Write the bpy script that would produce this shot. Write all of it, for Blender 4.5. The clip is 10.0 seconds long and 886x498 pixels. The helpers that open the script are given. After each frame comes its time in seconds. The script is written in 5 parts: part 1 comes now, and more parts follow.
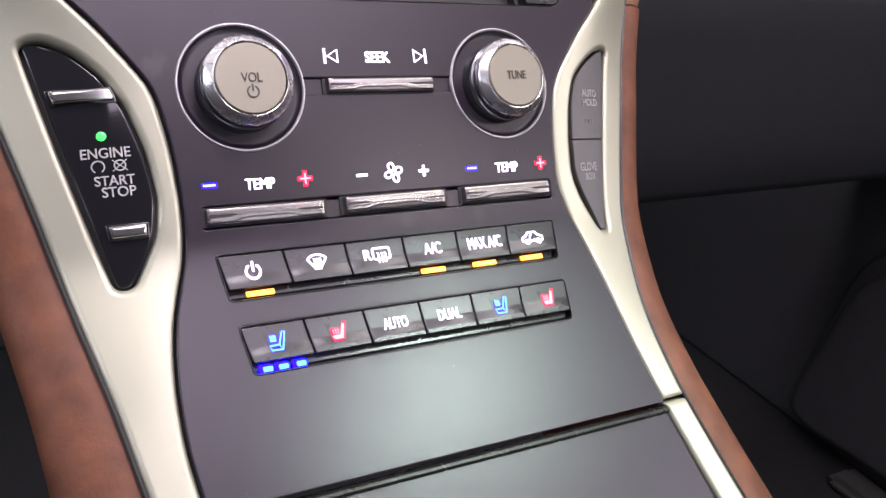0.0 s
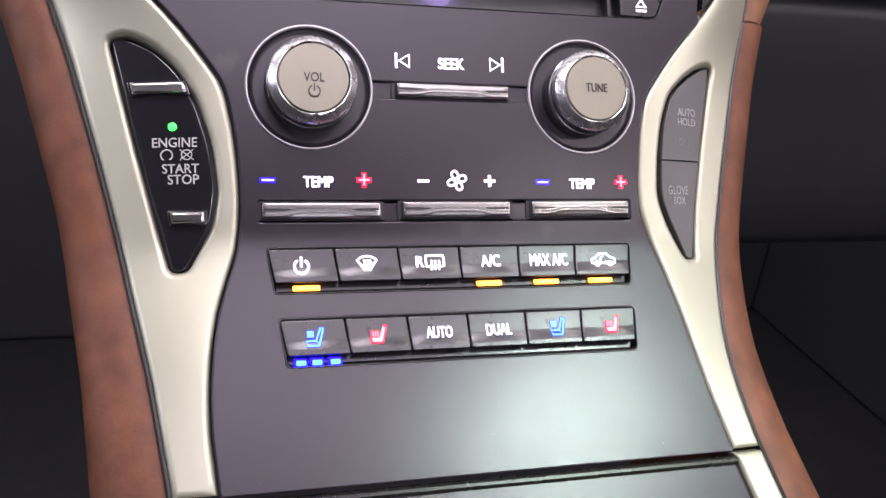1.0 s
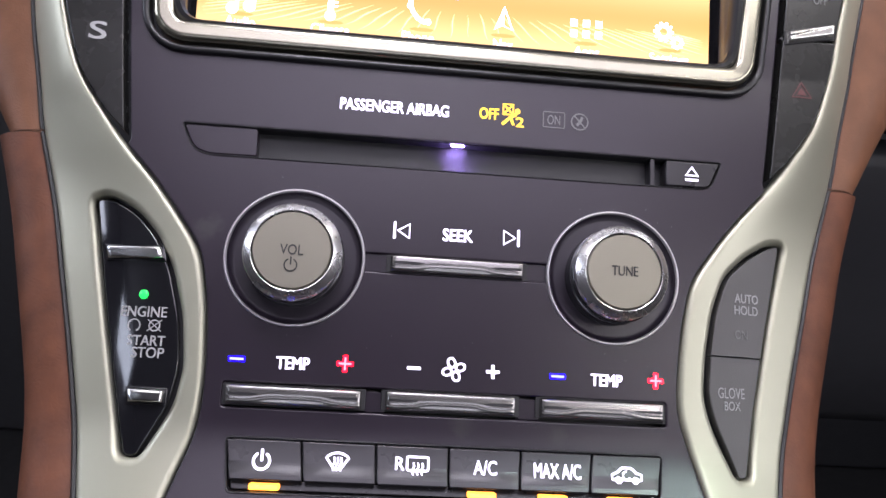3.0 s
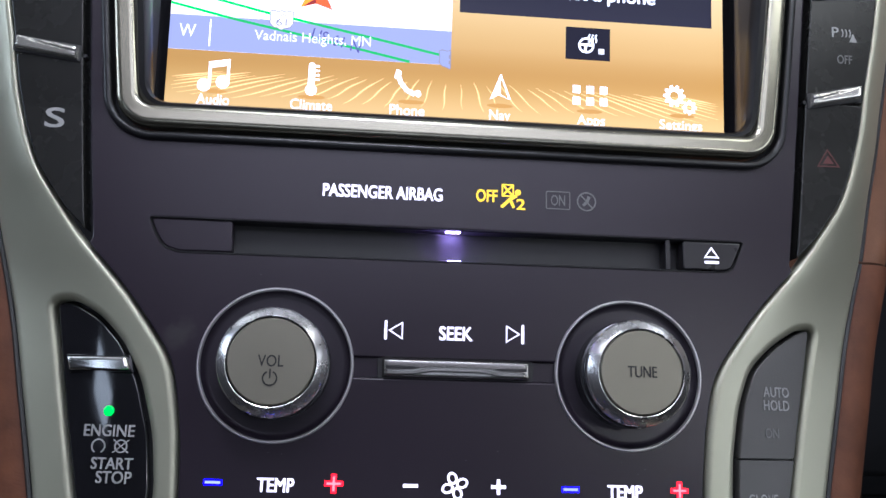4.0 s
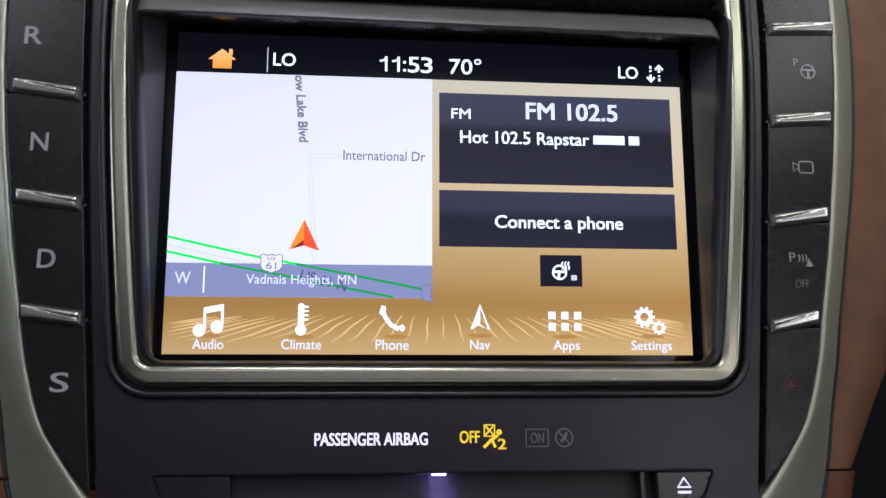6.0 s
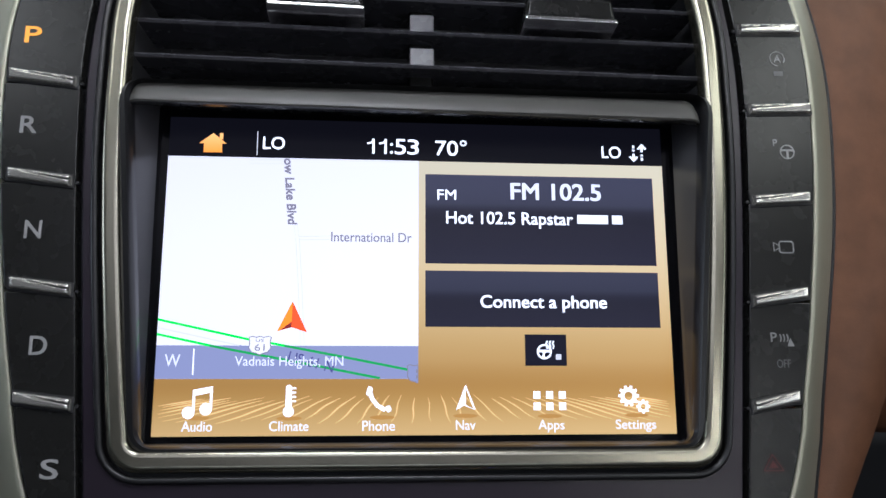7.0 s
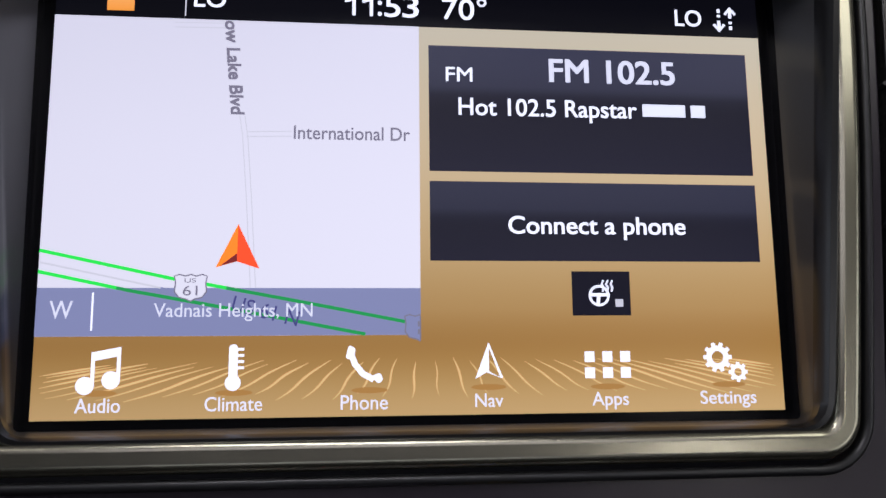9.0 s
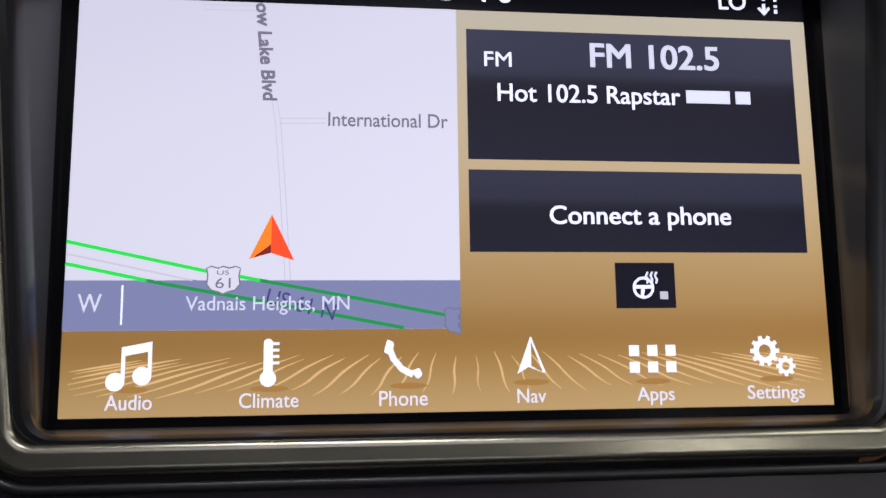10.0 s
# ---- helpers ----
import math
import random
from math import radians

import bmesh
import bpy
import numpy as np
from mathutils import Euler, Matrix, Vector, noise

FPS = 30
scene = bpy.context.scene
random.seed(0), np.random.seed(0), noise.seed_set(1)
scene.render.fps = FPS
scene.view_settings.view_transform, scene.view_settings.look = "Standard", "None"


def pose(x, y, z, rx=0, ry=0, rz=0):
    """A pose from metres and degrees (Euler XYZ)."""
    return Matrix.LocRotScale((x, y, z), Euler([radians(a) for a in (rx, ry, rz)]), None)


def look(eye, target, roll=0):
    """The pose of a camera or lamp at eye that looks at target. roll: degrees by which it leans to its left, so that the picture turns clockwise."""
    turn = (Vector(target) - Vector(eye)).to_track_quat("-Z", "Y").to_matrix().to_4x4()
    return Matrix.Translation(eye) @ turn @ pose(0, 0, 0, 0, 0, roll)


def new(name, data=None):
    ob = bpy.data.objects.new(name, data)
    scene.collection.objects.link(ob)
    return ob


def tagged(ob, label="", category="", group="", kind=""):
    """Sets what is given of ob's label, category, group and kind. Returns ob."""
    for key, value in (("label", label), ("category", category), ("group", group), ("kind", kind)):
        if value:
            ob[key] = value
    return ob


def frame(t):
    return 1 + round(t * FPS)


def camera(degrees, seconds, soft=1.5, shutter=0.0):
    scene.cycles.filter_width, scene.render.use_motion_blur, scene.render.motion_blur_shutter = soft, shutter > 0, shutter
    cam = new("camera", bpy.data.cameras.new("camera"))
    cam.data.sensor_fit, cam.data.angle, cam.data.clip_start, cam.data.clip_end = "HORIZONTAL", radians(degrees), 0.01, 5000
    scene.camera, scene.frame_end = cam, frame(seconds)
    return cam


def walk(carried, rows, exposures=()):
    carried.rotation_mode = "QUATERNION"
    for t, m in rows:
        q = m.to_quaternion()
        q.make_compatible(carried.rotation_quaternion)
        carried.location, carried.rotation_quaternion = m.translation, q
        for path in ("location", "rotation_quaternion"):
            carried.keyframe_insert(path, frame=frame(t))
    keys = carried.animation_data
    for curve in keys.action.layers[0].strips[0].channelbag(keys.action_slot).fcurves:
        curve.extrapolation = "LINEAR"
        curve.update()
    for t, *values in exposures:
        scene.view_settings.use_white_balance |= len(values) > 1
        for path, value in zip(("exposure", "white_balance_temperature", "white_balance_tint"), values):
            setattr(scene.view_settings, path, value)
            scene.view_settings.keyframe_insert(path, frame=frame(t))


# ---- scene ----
cam = camera(56.08, 10.0)
PATH = [
    (0, (-0.1213, -0.2653, -0.1162), (0.8053, 1.5067, -0.0777), -7.38),
    (0.5, (-0.1009, -0.2698, -0.1211), (0.6357, 1.5879, -0.0410), -4.29),
    (1, (-0.0795, -0.2741, -0.1246), (0.4501, 1.6498, 0.0111), -2.03),
    (1.5, (-0.0620, -0.2755, -0.1276), (0.3045, 1.6810, 0.0660), 0.10),
    (2, (-0.0447, -0.2686, -0.1210), (0.1990, 1.6989, 0.1429), 2.12),
    (2.5, (-0.0352, -0.2573, -0.1063), (0.1629, 1.7080, 0.2074), 2.90),
    (2.7, (-0.0306, -0.2554, -0.1008), (0.1540, 1.7066, 0.2401), 3.02),
    (3.8, (-0.0219, -0.2344, -0.0721), (0.1414, 1.7149, 0.3444), 1.84),
    (4, (-0.0227, -0.2318, -0.0657), (0.1432, 1.7177, 0.3491), 1.40),
    (4.5, (-0.0225, -0.2293, -0.0505), (0.1502, 1.7194, 0.3655), 0.62),
    (5, (-0.0212, -0.2372, -0.0345), (0.1457, 1.7051, 0.4122), 0.01),
    (5.5, (-0.0211, -0.2486, -0.0188), (0.1532, 1.6863, 0.4564), -0.41),
    (6, (-0.0224, -0.2607, -0.0061), (0.1562, 1.6710, 0.4805), -0.51),
    (6.2, (-0.0203, -0.2657, -0.0008), (0.1312, 1.6682, 0.4861), -0.47),
    (7.3, (-0.0152, -0.2686, 0.0130), (0.1636, 1.6444, 0.5682), -0.68),
    (7.5, (-0.0137, -0.2567, 0.0137), (0.1741, 1.6575, 0.5622), -0.69),
    (8, (-0.0132, -0.2320, 0.0151), (0.1832, 1.6879, 0.5402), -0.78),
    (8.5, (-0.0143, -0.2061, 0.0178), (0.1885, 1.7160, 0.5321), -0.91),
    (9, (-0.0167, -0.1829, 0.0191), (0.1954, 1.7498, 0.4878), -1.15),
    (9.5, (-0.0240, -0.1743, 0.0196), (0.1889, 1.7621, 0.4726), -1.24),
    (10, (-0.0264, -0.1755, 0.0207), (0.1978, 1.7607, 0.4690), -1.29),
]
STACK = pose(0, 0, 0.75, -30, 0, 0)  # the centre stack leans back from upright
walk(cam, [(t, STACK @ look(eye, target, roll)) for t, eye, target, roll in PATH],
     [(0.0, 1.22, 6250, 30), (2.0, 1.14, 6250, 30), (2.7, 1.0, 6150, 27), (3.8, 0.28, 5550, 15), (4.5, -0.18, 5550, 16), (5.4, -0.58, 5700, 14), (6.0, -0.66, 5800, 14), (7.3, -0.45, 5750, 12), (7.6, -0.45, 5750, 12), (8.2, -0.83, 5900, 15), (8.8, -0.90, 6050, 17), (10.0, -0.97, 6100, 17)])

# ---- light ----
world = bpy.data.worlds.new("world")
scene.world = world
world.use_nodes = True
sky_back = world.node_tree.nodes["Background"]
sky_back.inputs[0].default_value = (0.85, 0.92, 1.0, 1)
sky_back.inputs[1].default_value = 0.15


def lamp(name, at, to, size_x, size_y, watts, colour):
    data = bpy.data.lights.new(name, "AREA")
    data.shape, data.size, data.size_y, data.energy, data.color = "RECTANGLE", size_x, size_y, watts, colour
    ob = new(name, data)
    ob.matrix_world = look(at, to)
    return ob


beam = bpy.data.lights.new("reading_lamp", "SPOT")
beam.energy, beam.color, beam.shadow_soft_size, beam.spot_size, beam.spot_blend = 17.5, (0.73, 1.0, 0.78), 0.08, radians(19), 1.0
new("reading_lamp", beam).matrix_world = look((0.268, -0.380, 1.150), (0.038, -0.120, 0.595))
lamp("map_lamp", (-0.03, -0.10, 1.155), (0.0, -0.06, 0.70), 0.22, 0.07, 0.95, (1.0, 0.97, 0.94))
lamp("driver_map_lamp", (-0.28, -0.09, 1.155), (-0.12, 0.0, 0.80), 0.14, 0.12, 0.30, (1.0, 0.98, 0.90))
lamp("passenger_map_lamp", (0.31, -0.075, 1.155), (0.12, 0.0, 0.80), 0.30, 0.14, 0.85, (1.0, 0.98, 0.84))
# added fill under the closed headliner, for the panel's sheen; no roof opening
lamp("roof_fill_light", (0.02, -0.36, 1.160), (0.02, -0.34, 0.70), 0.50, 0.24, 0.75, (1.0, 0.95, 1.0))
lamp("dome_lamp", (0.40, -0.72, 1.155), (0.03, -0.03, 0.72), 0.12, 0.05, 0.45, (1.0, 0.95, 0.84))
lamp("left_window_light", (-0.79, -0.08, 0.98), (0.3, -0.20, 0.8), 0.50, 0.22, 1.5, (0.88, 0.95, 1.0))
lamp("driver_window_light", (-0.79, -0.58, 1.115), (0.0, -0.20, 0.8), 0.24, 0.06, 0.18, (0.86, 0.95, 1.0))
lamp("right_window_light", (0.79, -0.45, 0.98), (-0.3, -0.40, 0.9), 1.1, 0.26, 2.8, (1.0, 0.99, 0.93))
lamp("rear_window_light", (0.0, -1.62, 1.0), (0.0, 0.0, 0.85), 1.1, 0.26, 1.4, (0.95, 0.98, 1.0))
lamp("windscreen_light", (0.0, 0.22, 1.150), (0.0, -0.1, 0.75), 1.2, 0.42, 4.5, (0.98, 0.99, 0.96))


# ---- materials ----
def material(name, colour, rough=0.5, metal=0.0, grain=0.0, grain_scale=2000.0, vary=0.12, vary_scale=40.0, coat=0.0, rough_vary=0.08, spec=0.5):
    m = bpy.data.materials.new(name)
    m.use_nodes = True
    t = m.node_tree
    b = t.nodes["Principled BSDF"]
    b.inputs["Metallic"].default_value = metal
    b.inputs["Coat Weight"].default_value = coat
    b.inputs["Coat Roughness"].default_value = 0.04
    b.inputs["Specular IOR Level"].default_value = spec
    co = t.nodes.new("ShaderNodeTexCoord")
    n = t.nodes.new("ShaderNodeTexNoise")
    n.inputs["Scale"].default_value = vary_scale
    n.inputs["Detail"].default_value = 6
    t.links.new(co.outputs["Object"], n.inputs["Vector"])
    ramp = t.nodes.new("ShaderNodeMix")
    ramp.data_type = "RGBA"
    ramp.inputs[6].default_value = (*[c * (1 - vary) for c in colour], 1)
    ramp.inputs[7].default_value = (*[min(1, c * (1 + vary)) for c in colour], 1)
    t.links.new(n.outputs["Fac"], ramp.inputs[0])
    t.links.new(ramp.outputs[2], b.inputs["Base Color"])
    mr = t.nodes.new("ShaderNodeMapRange")
    mr.inputs[3].default_value = max(0.02, rough - rough_vary)
    mr.inputs[4].default_value = min(1, rough + rough_vary)
    n2 = t.nodes.new("ShaderNodeTexNoise")
    n2.inputs["Scale"].default_value = vary_scale * 3
    n2.inputs["Detail"].default_value = 8
    t.links.new(co.outputs["Object"], n2.inputs["Vector"])
    t.links.new(n2.outputs["Fac"], mr.inputs[0])
    t.links.new(mr.outputs[0], b.inputs["Roughness"])
    if grain:
        n3 = t.nodes.new("ShaderNodeTexNoise")
        n3.inputs["Scale"].default_value = grain_scale
        n3.inputs["Detail"].default_value = 3
        t.links.new(co.outputs["Object"], n3.inputs["Vector"])
        bump = t.nodes.new("ShaderNodeBump")
        bump.inputs["Strength"].default_value = grain
        bump.inputs["Distance"].default_value = 0.0003
        t.links.new(n3.outputs["Fac"], bump.inputs["Height"])
        t.links.new(bump.outputs[0], b.inputs["Normal"])
    return m


def leather(name, colour, rough=0.5, cells=420.0, depth=0.3, worn=0.42):
    """Grained leather: creased cells, soft blotches of dye, broad shallow wrinkles."""
    m = material(name, colour, rough, vary=worn, vary_scale=85, spec=0.3)
    t = m.node_tree
    b = t.nodes["Principled BSDF"]
    co = t.nodes.new("ShaderNodeTexCoord")
    v = t.nodes.new("ShaderNodeTexVoronoi")
    v.feature = "DISTANCE_TO_EDGE"
    v.inputs["Scale"].default_value = cells
    warp = t.nodes.new("ShaderNodeTexNoise")
    warp.inputs["Scale"].default_value = 60
    add = t.nodes.new("ShaderNodeMixRGB")
    add.blend_type = "ADD"
    add.inputs[0].default_value = 0.02
    t.links.new(co.outputs["Object"], warp.inputs["Vector"])
    t.links.new(co.outputs["Object"], add.inputs[1])
    t.links.new(warp.outputs["Color"], add.inputs[2])
    t.links.new(add.outputs[0], v.inputs["Vector"])
    bump = t.nodes.new("ShaderNodeBump")
    bump.inputs["Strength"].default_value = depth
    bump.inputs["Distance"].default_value = 0.0006
    t.links.new(v.outputs["Distance"], bump.inputs["Height"])
    fold = t.nodes.new("ShaderNodeTexNoise")
    fold.inputs["Scale"].default_value = 70
    fold.inputs["Detail"].default_value = 4
    fold.inputs["Distortion"].default_value = 1.2
    t.links.new(co.outputs["Object"], fold.inputs["Vector"])
    wave = t.nodes.new("ShaderNodeBump")
    wave.inputs["Strength"].default_value = depth * 0.7
    wave.inputs["Distance"].default_value = 0.0035
    t.links.new(fold.outputs["Fac"], wave.inputs["Height"])
    t.links.new(bump.outputs[0], wave.inputs["Normal"])
    t.links.new(wave.outputs[0], b.inputs["Normal"])
    return m


def glow(name, colour, strength=1.0, gloss=0.5):
    m = bpy.data.materials.new(name)
    m.use_nodes = True
    b = m.node_tree.nodes["Principled BSDF"]
    b.inputs["Base Color"].default_value = (*[0.12 * c for c in colour], 1)
    b.inputs["Emission Color"].default_value = (*colour, 1)
    b.inputs["Emission Strength"].default_value = strength
    b.inputs["Roughness"].default_value = 0.3
    b.inputs["Specular IOR Level"].default_value = gloss
    return m


def display_shade(name, axis, lo, hi, stops, strength, side=0.0):
    """A screen picture whose colour runs along one axis of the screen; side: viewing-angle brightening towards the
    right, put into its strength.
    """
    m = glow(name, (1, 1, 1), strength, 0.08)
    t = m.node_tree
    b = t.nodes["Principled BSDF"]
    b.inputs["Base Color"].default_value = (0.01, 0.01, 0.01, 1)
    co = t.nodes.new("ShaderNodeTexCoord")
    xyz = t.nodes.new("ShaderNodeSeparateXYZ")
    t.links.new(co.outputs["Object"], xyz.inputs[0])
    mr = t.nodes.new("ShaderNodeMapRange")
    mr.inputs[1].default_value, mr.inputs[2].default_value = lo - SCREEN_Z * (axis == "Z"), hi - SCREEN_Z * (axis == "Z")
    t.links.new(xyz.outputs[axis], mr.inputs[0])
    ramp = t.nodes.new("ShaderNodeValToRGB")
    ramp.color_ramp.interpolation = "B_SPLINE"
    el = ramp.color_ramp.elements
    for i, (at, colour) in enumerate(stops):
        e = el[i] if i < 2 else el.new(at)
        e.position, e.color = at, (*colour, 1)
    t.links.new(mr.outputs[0], ramp.inputs[0])
    t.links.new(ramp.outputs[0], b.inputs["Emission Color"])
    if side:
        across = t.nodes.new("ShaderNodeMapRange")
        across.inputs[1].default_value, across.inputs[2].default_value = -0.088, 0.088
        across.inputs[3].default_value, across.inputs[4].default_value = strength * (1 - side), strength * (1 + side)
        t.links.new(xyz.outputs["X"], across.inputs[0])
        t.links.new(across.outputs[0], b.inputs["Emission Strength"])
    return m


M_PANEL = material("soft_black_plastic", (0.0158, 0.0108, 0.0182), 0.305, grain=0.10, grain_scale=2600, vary=0.16, rough_vary=0.03, spec=0.45)
def smudge(mat, at, size, colour):
    """An old finger mark: a blotchy pale film of grease and dust round one place of a surface."""
    t = mat.node_tree
    b = t.nodes["Principled BSDF"]
    co = t.nodes.new("ShaderNodeTexCoord")
    n = t.nodes.new("ShaderNodeTexNoise")
    n.inputs["Scale"].default_value, n.inputs["Detail"].default_value = 240, 3
    t.links.new(co.outputs["Object"], n.inputs["Vector"])
    push = t.nodes.new("ShaderNodeVectorMath")
    push.operation = "MULTIPLY_ADD"
    push.inputs[1].default_value = (0.006, 0.006, 0.006)
    t.links.new(n.outputs["Color"], push.inputs[0])
    t.links.new(co.outputs["Object"], push.inputs[2])
    far = t.nodes.new("ShaderNodeVectorMath")
    far.operation = "DISTANCE"
    far.inputs[1].default_value = (at[0] + 0.003, at[1] + 0.003, at[2] + 0.003)
    t.links.new(push.outputs[0], far.inputs[0])
    fall = t.nodes.new("ShaderNodeMapRange")
    fall.interpolation_type = "SMOOTHSTEP"
    fall.inputs[1].default_value, fall.inputs[2].default_value = size, size * 0.3
    t.links.new(far.outputs["Value"], fall.inputs[0])
    mix = t.nodes.new("ShaderNodeMix")
    mix.data_type = "RGBA"
    old = b.inputs["Base Color"].links[0].from_socket
    t.links.new(fall.outputs[0], mix.inputs[0])
    t.links.new(old, mix.inputs[6])
    mix.inputs[7].default_value = (*colour, 1)
    t.links.new(mix.outputs[2], b.inputs["Base Color"])


smudge(M_PANEL, (-0.0745, 0.0, 0.0170), 0.0052, (0.034, 0.030, 0.034))
smudge(M_PANEL, (0.0048, 0.0, -0.0376), 0.0048, (0.028, 0.024, 0.028))
smudge(M_PANEL, (0.0340, 0.0, -0.0392), 0.0042, (0.026, 0.022, 0.026))
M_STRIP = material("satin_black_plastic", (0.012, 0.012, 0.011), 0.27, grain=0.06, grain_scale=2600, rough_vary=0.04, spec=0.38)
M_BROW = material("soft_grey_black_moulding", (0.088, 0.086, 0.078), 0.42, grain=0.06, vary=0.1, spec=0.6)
M_SLAT = material("satin_grey_black_slat", (0.060, 0.059, 0.068), 0.27, grain=0.05, spec=0.5)
M_DARK = material("recess_black", (0.010, 0.010, 0.011), 0.5, grain=0.1)
M_GLOSS = material("gloss_black", (0.008, 0.008, 0.010), 0.08, coat=0.6, rough_vary=0.05)
M_GLASS = material("dark_display_glass", (0.004, 0.004, 0.005), 0.16, spec=0.10, rough_vary=0.02)
M_REVEAL = material("satin_black_reveal", (0.045, 0.045, 0.049), 0.36, grain=0.05, spec=0.5)
M_SEMI = material("semi_gloss_black", (0.012, 0.012, 0.013), 0.30, rough_vary=0.03, spec=0.4)
M_DUSTY = material("dusty_gloss_black", (0.016, 0.015, 0.017), 0.22, vary=0.85, vary_scale=420, rough_vary=0.12, spec=0.4)
M_BUTTON = material("button_black", (0.017, 0.0155, 0.018), 0.28, grain=0.03, rough_vary=0.03, spec=0.5)
M_GREY = material("grey_button_plastic", (0.060, 0.058, 0.056), 0.42, grain=0.2)
M_SILVER = material("champagne_satin_silver", (0.408, 0.408, 0.312), 0.43, metal=0.62, grain=0.04, grain_scale=4000, vary=0.04, rough_vary=0.03)
M_BEZEL = material("champagne_bright_silver", (0.35, 0.335, 0.26), 0.25, metal=0.95, rough_vary=0.03, vary=0.04)
M_CHROME = material("polished_chrome", (0.72, 0.71, 0.70), 0.17, metal=1.0, vary=0.04, rough_vary=0.05)
M_RING = material("satin_chrome", (0.68, 0.67, 0.66), 0.27, metal=0.95, vary=0.04, rough_vary=0.04)
M_HALO = material("bright_satin_ring", (0.54, 0.53, 0.54), 0.34, metal=0.55, vary=0.05, rough_vary=0.05)
M_SKIRT = material("dark_chrome", (0.15, 0.15, 0.16), 0.20, metal=0.9, vary=0.05, rough_vary=0.04)
M_WELL = material("smooth_black_well", (0.017, 0.013, 0.020), 0.31, rough_vary=0.03)
M_FELT = material("dusty_grey_felt", (0.036, 0.033, 0.038), 0.95, grain=1.0, grain_scale=2400, vary=0.55, vary_scale=900, spec=0.1)
M_LIP = material("bright_chrome_plastic", (0.29, 0.28, 0.27), 0.25, metal=0.92, vary=0.04, rough_vary=0.05)
M_TAB = material("scuffed_chrome_lip", (0.76, 0.74, 0.68), 0.20, metal=0.78, vary=0.10, vary_scale=160, rough_vary=0.08)
M_CAP = material("brushed_knob_cap", (0.222, 0.210, 0.165), 0.44, metal=0.7, grain=0.0, rough_vary=0.02, vary=0.05)
M_LEATHER = leather("red_brown_leather", (0.112, 0.041, 0.020), 0.60, 420.0, 0.12, 0.8)
M_TAN = leather("tan_brown_leather", (0.165, 0.074, 0.038), 0.5, 900.0, 0.12)
M_CARPET = material("black_carpet", (0.012, 0.012, 0.013), 0.95, grain=0.8, grain_scale=900, vary=0.3)
M_CABIN = material("dark_cabin_trim", (0.034, 0.034, 0.037), 0.7, grain=0.3, grain_scale=900)
M_GLOVE = material("satin_black_glove_box", (0.038, 0.039, 0.043), 0.48, grain=0.1, spec=0.4)
M_HEADLINER = material("grey_headliner", (0.30, 0.29, 0.28), 0.9, grain=0.4, grain_scale=1500)
M_PRINT = material("grey_print", (0.34, 0.34, 0.34), 0.5, vary=0.05)
M_PRINT_SOFT = material("soft_grey_print", (0.28, 0.28, 0.28), 0.5, vary=0.05)
M_PRINT_DIM = material("dim_grey_print", (0.15, 0.15, 0.15), 0.5, vary=0.05)
M_PRINT_RED = material("dim_red_print", (0.10, 0.02, 0.02), 0.5, vary=0.05)
M_PRINT_BLACK = material("black_print", (0.015, 0.015, 0.015), 0.5, vary=0.05)
G_WHITE = glow("lit_white", (0.92, 0.86, 1.0), 2.0)
G_RED = glow("lit_red", (1.0, 0.006, 0.016), 4.5, 0.1)
G_BLUE = glow("lit_blue", (0.012, 0.004, 1.0), 5.0, 0.1)
G_SKY = glow("lit_light_blue", (0.05, 0.24, 1.0), 3.6, 0.1)
G_ORANGE = glow("lit_orange", (1.0, 0.36, 0.03), 2.6)
G_YELLOW = glow("lit_yellow", (1.0, 0.66, 0.02), 1.6)
G_GREEN = glow("lit_green", (0.008, 0.75, 0.07), 1.5)
# pale centres of lit signs: overexposed glare put into the colour
G_BLUE_GLARE = glow("lit_blue_glare", (0.19, 0.22, 1.0), 3.2, 0.1)
G_LED_GLARE = glow("lit_blue_lamp_glare", (0.03, 0.17, 1.0), 4.5, 0.1)
G_RED_GLARE = glow("lit_red_glare", (1.0, 0.15, 0.165), 3.0, 0.1)
G_SLOT = glow("slot_lamp_violet", (0.50, 0.34, 1.0), 130.0)
G_LED = glow("lit_blue_lamp", (0.006, 0.004, 1.0), 11.0, 0.1)
G_PARK = glow("lit_amber", (1.0, 0.42, 0.03), 1.5)
DISPLAY = 2.5
SCREEN_Z = 0.08  # height of the screen's own origin on the stack
S_BLACK = glow("display_black", (0.0026, 0.0026, 0.0044), DISPLAY, 0.08)
# map dims to the upper left: viewing-angle falloff put into the white
S_MAP = display_shade("display_map_white", "Z", 0.045, 0.1225, [(0.0, (0.614, 0.605, 0.670)), (1.0, (0.544, 0.535, 0.605)), (0.55, (0.605, 0.595, 0.660))], DISPLAY, 0.06)
S_BAND = glow("display_blue_band", (0.17, 0.185, 0.31), DISPLAY, 0.08)
# gold ramp is the picture; its last value adds viewing-angle brightening
S_GOLD = display_shade("display_gold", "Z", 0.0268, 0.1222, [(0.0, (0.419, 0.273, 0.114)), (1.0, (0.410, 0.374, 0.282)), (0.07, (0.365, 0.224, 0.078)), (0.135, (0.287, 0.154, 0.041)), (0.19, (0.260, 0.133, 0.034)), (0.26, (0.319, 0.187, 0.063)), (0.40, (0.383, 0.255, 0.107)), (0.62, (0.456, 0.348, 0.201)), (0.85, (0.433, 0.364, 0.245))], DISPLAY, 0.08)
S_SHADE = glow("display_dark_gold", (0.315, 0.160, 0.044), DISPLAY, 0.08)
S_RIPPLE = glow("display_ripple_gold", (0.60, 0.375, 0.155), DISPLAY, 0.08)
